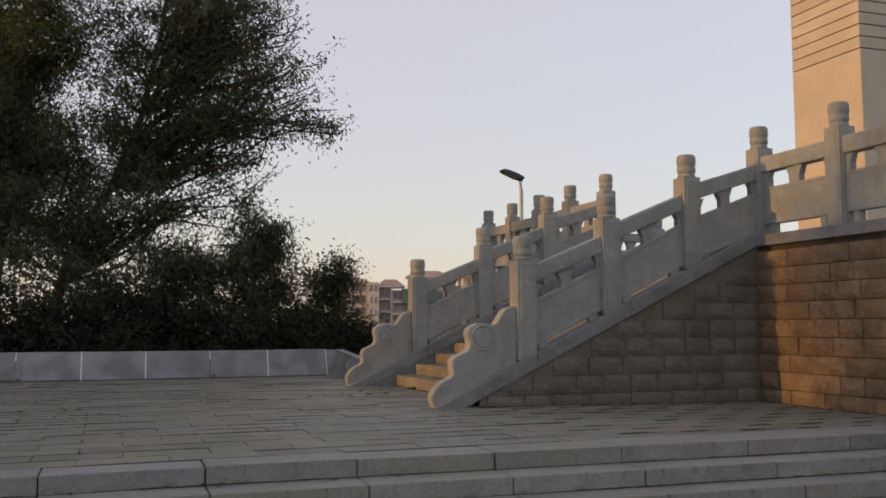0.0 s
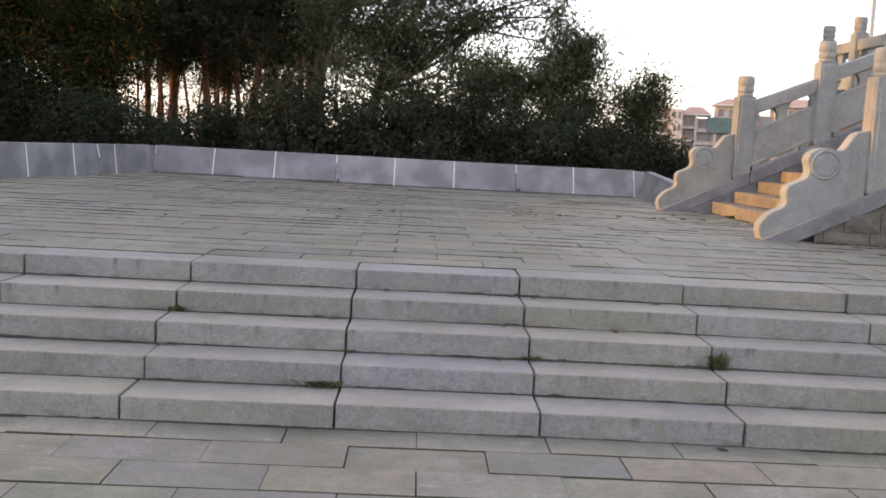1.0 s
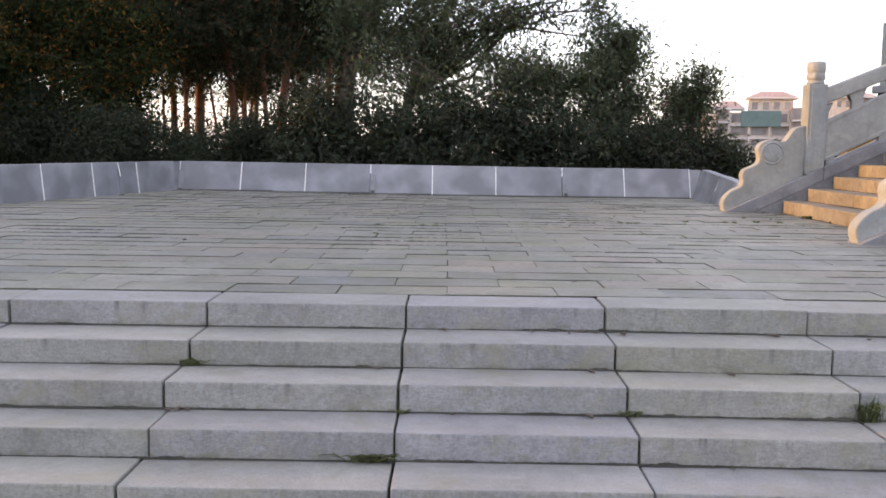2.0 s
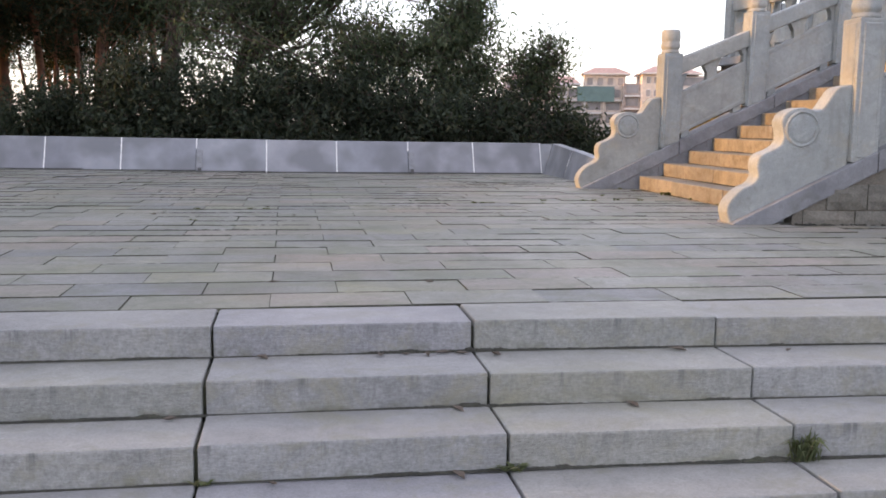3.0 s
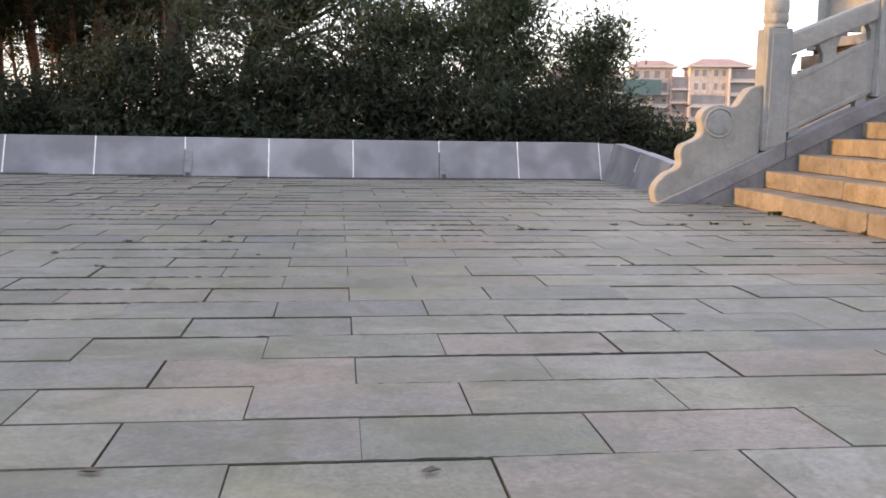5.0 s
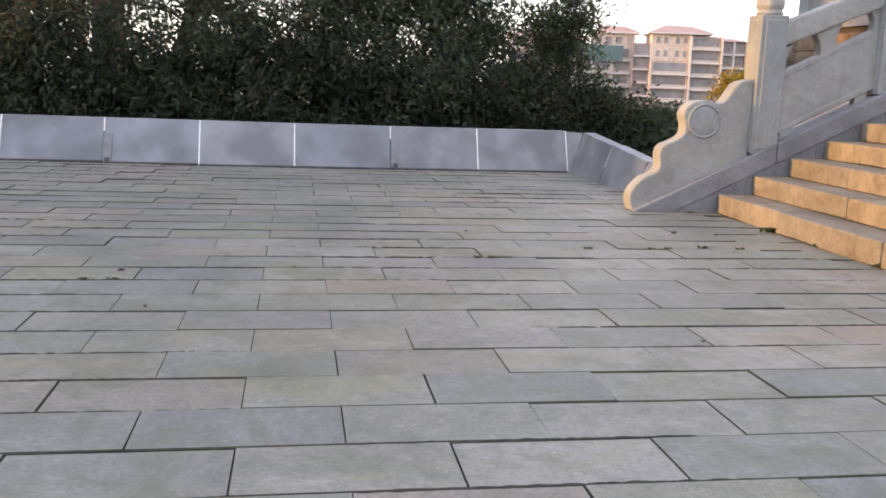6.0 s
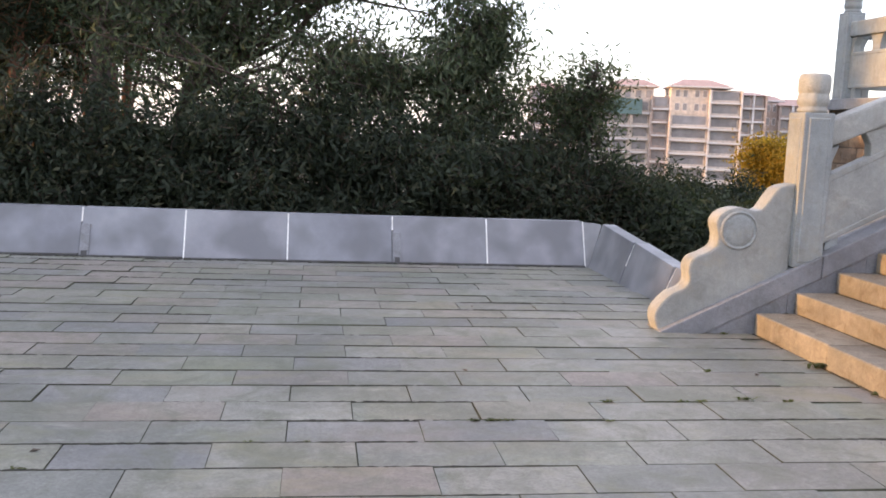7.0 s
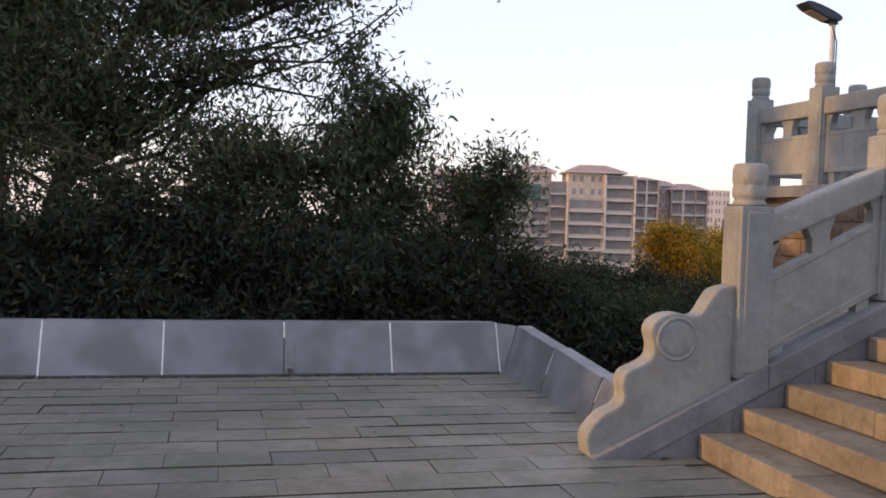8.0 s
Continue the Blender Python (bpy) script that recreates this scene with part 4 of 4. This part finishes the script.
def az_point(az, dist):
    return (-0.2 + dist * math.sin(radians(az)), 4 + dist * math.cos(radians(az)))


bx, by = az_point(22.85, 215.0)
main_house = far_house("apartment_building", "beige apartment block with white balconies and red hipped roofs", (bx, by, 3.3), -14.0, [
    (-7.3, 1.0, 0.0, 3.66, 9.4, 2, M_HOUSE, 0, False), (-7.3, 1.0, 0.1, -18, 3.65, 1, M_HOUSE, 0, True), (1.0, 7.6, 0.3, -18, 9.1, 1, M_HOUSE, 0, True), (7.6, 12.8, 0.9, -18, 8.2, 2, M_HOUSE2, 0.9, True),
    (-11.2, -7.3, 1.5, -18, 7.4, 1, M_HOUSE2, 0, True), (-24.0, -11.2, 3.0, -18, 6.4, 3, M_HOUSE, 0, True), (-27.0, -24.0, 2.6, -18, 7.0, 1, M_HOUSE2, 0, True)])


def hip_roof(parent, x0, x1, y0, y1, z, rise):
    v = [(x0, y0, z), (x1, y0, z), (x1, y1, z), (x0, y1, z), (x0 + (x1 - x0) * 0.28, (y0 + y1) / 2, z + rise), (x1 - (x1 - x0) * 0.28, (y0 + y1) / 2, z + rise)]
    part("roof", mesh_of("roof", v, [(0, 1, 5, 4), (1, 2, 5), (2, 3, 4, 5), (3, 0, 4), (3, 2, 1, 0)], M_ROOF), None, parent)
    part("eave_board", box_bm(x0 - 0.1, x1 + 0.1, y0 - 0.1, y1 + 0.1, z - 0.35, z - 0.003), M_SLAB, parent)


hip_roof(main_house, -8.0, 5.6, -0.9, 12.0, 9.75, 1.75)
hip_roof(main_house, -27.4, -20.8, 2.0, 10.0, 7.35, 1.7)
part("penthouse", box_bm(-19.8, -10.6, 4.0, 9.0, 6.4, 9.4), M_HOUSE, main_house)
hip_roof(main_house, -20.4, -9.6, 3.2, 10.0, 9.75, 1.4)
for i in range(4):
    part("window", box_bm(-19.2 + i * 2.3, -18.0 + i * 2.3, 3.9, 4.05, 7.1, 8.7), M_PANE, main_house)
part("netting", box_bm(-21.5, -13.2, 1.6, 2.9, 3.3, 6.7), M_NET, main_house, "green safety netting")
side_house = far_house("apartment_building", "brown apartment block with white balcony bands and a red roof", (bx, by, 3.3), -14.0, [
    (13.2, 16.4, 4.0, -18, 7.0, 1, M_HOUSE2, 0, False), (16.4, 24.5, 3.6, -18, 6.4, 3, M_HOUSE2, 1.6, True)])
hip_roof(side_house, 12.8, 18.0, 6.0, 14.0, 7.6, 1.0)
west_house = far_house("apartment_building", "sunlit apartment block with red roofs behind the shrubs", (bx, by, 3.3), -14.0, [
    (-38.0, -29.5, 2.0, -18, 8.2, 2, M_HOUSE, 1.5, True), (-29.5, -27.0, -2.5, -18, 8.0, 1, M_HOUSE, 0, False)])
tx, ty = az_point(29.5, 330.0)
far_tower = far_house("apartment_tower", "pale distant apartment tower", (tx, ty, 4.6), -24.0, [(-5.0, 5.0, 0.0, -20, 9.0, 4, M_SLAB, 0, False)])

# ---- things last: bricks, paving ----
def block_mesh(name, w, h, rng, material, rough=0.014):
    """A rough-faced wall stone, face at -y, centred, with a drafted margin."""
    nx, nz, m = 4, 3, 0.018
    v, f = [], []
    for j in range(nz + 1):
        for i in range(nx + 1):
            edge = i in (0, nx) or j in (0, nz)
            x = -w / 2 + w * i / nx
            z = -h / 2 + h * j / nz
            v.append((x, 0.0 if edge else -0.012 - rng.uniform(0, rough), z))
    for j in range(nz):
        for i in range(nx):
            a = j * (nx + 1) + i
            f.append((a, a + 1, a + nx + 2, a + nx + 1))
    rim = [j * (nx + 1) for j in range(nz, -1, -1)] + list(range(1, nx + 1)) + [j * (nx + 1) + nx for j in range(1, nz + 1)] + [nz * (nx + 1) + i for i in range(nx - 1, 0, -1)]
    base = len(v)
    for r in rim:
        v.append((v[r][0], 0.06, v[r][2]))
    n = len(rim)
    for i in range(n):
        f.append((rim[i], rim[(i + 1) % n], base + (i + 1) % n, base + i))
    return mesh_of(name, v, [q[::-1] for q in f], material)


def build_bricks():
    rng = random.Random(21)
    course = 0.212
    widths = (0.36, 0.46, 0.56)
    def stock(material):
        return {w: [block_mesh("brick", w - 0.012, course - 0.011, rng, material) for _ in range(4)] for w in widths}
    west = empty("wall_platform", "retaining wall of rough reddish sandstone blocks", "wall", kind="structure")
    brown = stock(M_BRICK)
    for k in range(10):
        z = Z - 0.1 + course * (k + 0.5)
        if z + course / 2 > TOP + 0.03:
            break
        y, w = 9.93, 0.0
        while y > 3.7:
            w = rng.choice(widths) if w else (0.36 if k % 2 else 0.56)
            ob = new("brick", rng.choice(brown[w]))
            ob.parent = west
            ob.matrix_local = pose(WALL_X + rng.uniform(-0.006, 0.006), y - w / 2, z, 0, 0, -90)
            y -= w
    # north of the stairs, less seen
    for k in range(10):
        z = Z - 0.1 + course * (k + 0.5)
        if z + course / 2 > TOP + 0.03:
            break
        y = LY + 0.16
        while y < 19.3:
            w = rng.choice(widths)
            ob = new("brick", rng.choice(brown[w]))
            ob.parent = west
            ob.matrix_local = pose(WALL_X, y + w / 2, z, 0, 0, -90)
            y += w
    flank = empty("wall_stair", "triangular side wall of the stairs in worn sandstone courses", "wall", kind="structure")
    grey = stock(M_FLANK)
    face = RY - 0.135
    for k in range(9):
        z = Z - 0.1 + course * (k + 0.5)
        x = WALL_X - 0.005
        while True:
            w = rng.choice(widths)
            if string_z(x - w) - 0.175 < z - course * 0.15 or x - w < 3.3:
                break
            ob = new("brick", rng.choice(grey[w]))
            ob.parent = flank
            ob.matrix_local = pose(x - w / 2, face + rng.uniform(-0.003, 0.003), z)
            x -= w
    pts = [(3.5, Z - 0.1), (WALL_X + 0.05, Z - 0.1), (WALL_X + 0.05, string_z(WALL_X) - 0.16), (3.5, string_z(3.5) - 0.16)]
    part("wall_core", prism_bm(pts, 0.2, "y", face + 0.115), M_FLANK, flank)


build_bricks()


def build_paving(name, label, rows, x0, x1, near, phase, size, zfun, seed, edge=None):
    """Running-bond slabs; those inside near are parts of their own, the others one joined part."""
    floor = empty(name, label, "paving", kind="structure")
    rng = random.Random(seed)
    stock = {}
    far_v, far_f = [], []
    for k, (ya, yb) in enumerate(rows):
        left = max(x0, edge(ya)) if edge else x0
        length = size(k)
        x = phase(k)
        x -= math.ceil((x - left) / length) * length
        while x < x1:
            a, b = max(x, left), min(x + length, x1)
            x += length
            if b - a < 0.08:
                continue
            cx, cy = (a + b) / 2, (ya + yb) / 2
            g = rng.choice((0.0015, 0.002, 0.003, 0.006))
            w, d = round(b - a - g * 0.6, 3), round(yb - ya - g - 0.002, 3)
            z = zfun(cy, cx) + rng.uniform(-0.004, 0.0025)
            m = pose(cx + rng.uniform(-0.002, 0.002), cy + rng.uniform(-0.003, 0.003), z, rng.uniform(-0.3, 0.3), rng.uniform(-0.2, 0.2), rng.uniform(-0.25, 0.25))
            if near[0] < cx < near[1] and near[2] < cy < near[3]:
                key = (w, d)
                if key not in stock:
                    stock[key] = slab_mesh("paving_slab", *slab_parts(w, d, 0.05), M_PAVE)
                ob = new("paving_slab", stock[key])
                ob.parent = floor
                ob.matrix_local = m
            else:
                v, f = slab_parts(w, d, 0.04, 0.0014, 0.006)
                n = len(far_v)
                far_v += [m @ Vector(q) for q in v]
                far_f += [tuple(i + n for i in q) for q in f]
    far = part("paving_field", slab_mesh("paving_field", far_v, far_f, M_PAVE_J), None, floor)
    tagged(far, "grey granite paving further off", kind="stuff")
    return floor


row_y = [6.865 + 0.312 * k for k in range(36)]
upper_rows = [(a, b) for a, b in zip(row_y, row_y[1:]) if a < NORTH - 0.05]


def slab_length(k):
    return 0.606 + 0.03 * max(0.0, min(1.0, (k - 4) / 10))


up = build_paving("floor", "grey granite paving slabs in running bond with mossy joints", upper_rows, WEST, EAST, (-1.9, 3.2, 6.8, 12.4),
                  lambda k: 0.324 + 0.01 * min(1.0, k / 12) if k % 2 else 0.022 - 0.008 * min(1.0, k / 14), slab_length, terrace_z, 31, lambda y: -5.06 - 0.2804 * (NORTH - y))
bed_y = [6.82, 9.0, NORTH + 0.01]
bed = mesh_of("joint_bed", [(x, y, terrace_z(y, x) - 0.012) for y in bed_y for x in (-5.06 - 0.2804 * (NORTH - y), -0.5, 3.4, EAST)], [(r * 4 + i, r * 4 + i + 1, r * 4 + i + 5, r * 4 + i + 4) for r in range(2) for i in range(3)], M_JOINT)
part("joint_bed", bed, None, up)
lower_rows = [(5.325 - 0.295 * (k + 1), 5.325 - 0.295 * k) for k in range(36)]
low = build_paving("pavement", "grey and pinkish granite paving slabs of the lower square", lower_rows, -9.0, EAST, (-3.2, 3.3, 3.3, 5.4), lambda k: -0.382 + (0.317 if k % 2 else 0.0), lambda k: 0.63, lambda y, x: 0.0, 33)
part("joint_bed", box_bm(-9.0, EAST, -5.3, 5.36, -0.2, -0.012), M_JOINT, low)


# ---- moss, weeds and fallen leaves ----
def blob_strip(vs, fs, x, y, z, w, d, h, rng):
    """A low uneven cushion: a flattened dome with a soft shoulder."""
    n = len(vs)
    for ring, lift in ((1.0, 0.0), (0.62, 0.75)):
        for i in range(6):
            a = 2 * math.pi * i / 6
            k = rng.uniform(0.75, 1.2) * ring
            vs.append((x + math.cos(a) * w * k, y + math.sin(a) * d * k, z + h * lift * rng.uniform(0.7, 1.1)))
    vs.append((x + rng.uniform(-0.2, 0.2) * w, y, z + h))
    for i in range(6):
        e = (i + 1) % 6
        fs.append((n + i, n + e, n + 6 + e, n + 6 + i))
        fs.append((n + 6 + i, n + 6 + e, n + 12))


def build_moss():
    rng = random.Random(77)
    vs, fs = [], []
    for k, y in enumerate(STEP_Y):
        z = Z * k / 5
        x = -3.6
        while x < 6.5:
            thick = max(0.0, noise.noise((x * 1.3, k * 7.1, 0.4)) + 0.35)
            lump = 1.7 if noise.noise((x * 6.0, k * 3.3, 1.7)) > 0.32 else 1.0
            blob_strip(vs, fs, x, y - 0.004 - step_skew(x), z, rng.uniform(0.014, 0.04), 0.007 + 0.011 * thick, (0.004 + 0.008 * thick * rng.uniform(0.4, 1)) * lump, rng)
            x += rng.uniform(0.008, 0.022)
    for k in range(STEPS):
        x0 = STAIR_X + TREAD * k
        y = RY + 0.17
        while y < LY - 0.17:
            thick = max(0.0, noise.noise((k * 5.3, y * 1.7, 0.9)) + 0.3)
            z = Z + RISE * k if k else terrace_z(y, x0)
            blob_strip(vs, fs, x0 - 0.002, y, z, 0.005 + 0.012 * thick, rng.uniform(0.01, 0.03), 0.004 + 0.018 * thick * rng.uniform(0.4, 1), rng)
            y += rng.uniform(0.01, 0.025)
    for x0, y0, x1, y1 in ((3.4, RY - 0.155, WALL_X, RY - 0.155), (WALL_X - 0.01, 5.0, WALL_X - 0.01, RY), (-4.9, NORTH - 0.02, 3.2, NORTH - 0.02)):
        n = int(math.hypot(x1 - x0, y1 - y0) / 0.04)
        for i in range(n):
            x, y = x0 + (x1 - x0) * i / n, y0 + (y1 - y0) * i / n
            if rng.random() < 0.7:
                blob_strip(vs, fs, x, y, terrace_z(y, x), rng.uniform(0.015, 0.04), rng.uniform(0.015, 0.035), rng.uniform(0.006, 0.02), rng)
    for ya, yb in upper_rows:
        x = -4.5
        while x < 7.0:
            v = noise.noise((x * 0.7, ya * 0.9, 3.0))
            if x < -0.2 and ya > 8.5:
                v += 0.12
            if v > -0.02 and rng.random() < 0.8:
                k = min(1.0, max(0.0, (v + 0.02) * 2.2)) * min(1.0, max(0.12, (ya - 7.4) / 2.5)) * rng.uniform(0.5, 1.0)
                blob_strip(vs, fs, x, ya + rng.uniform(-0.003, 0.003), terrace_z(ya, x) - 0.002, rng.uniform(0.02, 0.06), rng.uniform(0.002, 0.004) + 0.011 * k, rng.uniform(0.002, 0.004) + 0.006 * k, rng)
            x += rng.uniform(0.012, 0.045)
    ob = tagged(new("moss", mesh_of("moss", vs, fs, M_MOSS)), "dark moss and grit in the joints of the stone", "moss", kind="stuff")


build_moss()


def weed(x, y, z, size, n, seed):
    rng = np.random.default_rng(seed)
    v, f = [], []
    for i in range(n):
        a = rng.uniform(0, 2 * math.pi)
        ln = size * rng.uniform(0.5, 1.1)
        out = rng.uniform(0.25, 0.9)
        w = ln * (0.09 if n < 80 else 0.045)
        d = Vector((math.cos(a), math.sin(a), 0))
        s = Vector((-d.y, d.x, 0)) * w
        b = Vector((rng.normal() * size * 0.18, rng.normal() * size * 0.06, 0))
        m = b + d * ln * out * 0.45 + Vector((0, 0, ln * 0.55))
        t = b + d * ln * out + Vector((0, 0, ln * (0.75 - 0.4 * out) * rng.uniform(0.7, 1.35)))
        k = len(v)
        v += [b - s * 0.5, b + s * 0.5, m + s, m - s, t]
        f += [(k, k + 1, k + 2, k + 3), (k + 3, k + 2, k + 4)]
    ob = new("weed", mesh_of("weed", [(q.x * (1.5 if n < 80 else 0.9), q.y * 0.55, q.z * (0.5 if n < 80 else 1.0)) for q in v], f, M_WEED))
    ob.location = (x, y, z)
    tagged(ob, "small green weed growing in a stone joint", "weed", "weeds in the joints")


for i, (x, y, z, s, n) in enumerate([(1.27, 5.83, 0.247, 0.15, 90), (0.235, 5.865, 0.247, 0.08, 30), (-0.77, 5.865, 0.247, 0.06, 16), (1.6, 5.535, 0.123, 0.06, 16), (-1.8, 6.175, 0.371, 0.1, 34), (-0.88, 5.57, 0.123, 0.12, 40),
                                     (1.24, 11.84, Z, 0.05, 24), (1.34, 11.84, Z, 0.05, 24), (1.42, 11.845, Z, 0.05, 18), (2.03, 12.16, Z, 0.05, 22), (2.45, 12.16, Z, 0.045, 18), (2.56, 12.16, Z, 0.05, 18), (2.83, 12.2, Z, 0.07, 20), (1.94, 11.83, Z, 0.045, 14),
                                     (-0.85, 11.24, Z, 0.05, 22), (-0.72, 11.24, Z, 0.045, 18), (-1.3, 11.24, Z, 0.05, 20), (-1.25, 10.3, Z, 0.045, 18), (2.87, 12.79, Z, 0.06, 16), (0.17, 11.55, Z, 0.035, 10), (0.43, 11.55, Z, 0.035, 10), (3.07, 12.16, Z, 0.06, 16),
                                     (3.68, 12.9, Z, 0.12, 40), (3.68, 12.3, Z, 0.06, 16), (3.68, 11.6, Z, 0.07, 18), (3.45, 13.86, Z, 0.06, 16), (5.0, 9.7, Z, 0.08, 20), (4.4, 9.75, Z, 0.06, 16)]):
    weed(x, y, z, s, n, 300 + i)


def fallen_leaf(x, y, z, turn, size, seed):
    rng = random.Random(seed)
    c = rng.uniform(0.2, 0.5)
    v = [(0, -size, 0.004), (size * 0.38, -size * 0.3, 0.004 + size * c), (size * 0.3, size * 0.5, 0.004 + size * c * 0.7), (0, size, 0.01), (-size * 0.3, size * 0.5, 0.004 + size * c * 0.6), (-size * 0.38, -size * 0.3, 0.004 + size * c * 0.9), (0, 0.1 * size, 0.003)]
    ob = new("fallen_leaf", mesh_of("fallen_leaf", v, [(6, i, (i + 1) % 6) for i in range(6)], M_DRYLEAF))
    ob.matrix_world = pose(x, y, z, 0, 0, turn)
    tagged(ob, "curled brown dry leaf lying on the stone", "leaf", "fallen leaves")


leaf_rng = random.Random(12)
for i, (x, y, k) in enumerate([(-0.15, 6.47, 4), (-0.05, 6.48, 4), (0.03, 6.46, 4), (0.1, 6.49, 4), (0.17, 6.47, 4), (0.3, 6.44, 4), (-0.6, 6.48, 4), (1.05, 6.46, 4), (0.75, 6.14, 3), (0.1, 6.15, 3), (-0.9, 6.15, 3), (1.5, 6.42, 4), (0.05, 5.84, 2), (0.6, 5.55, 1), (-1.76, 5.86, 2), (-1.72, 5.85, 2), (-1.8, 5.84, 2), (-0.55, 5.84, 2), (-0.9, 5.24, 0), (1.1, 5.2, 0)]):
    fallen_leaf(x, y - step_skew(x), Z * k / 5, leaf_rng.uniform(0, 360), leaf_rng.uniform(0.02, 0.04), i)
for i in range(16):
    x, y = leaf_rng.uniform(-3, 3.3), leaf_rng.uniform(7.2, 15.5)
    fallen_leaf(x, y, terrace_z(y, x), leaf_rng.uniform(0, 360), leaf_rng.uniform(0.018, 0.032), 50 + i)
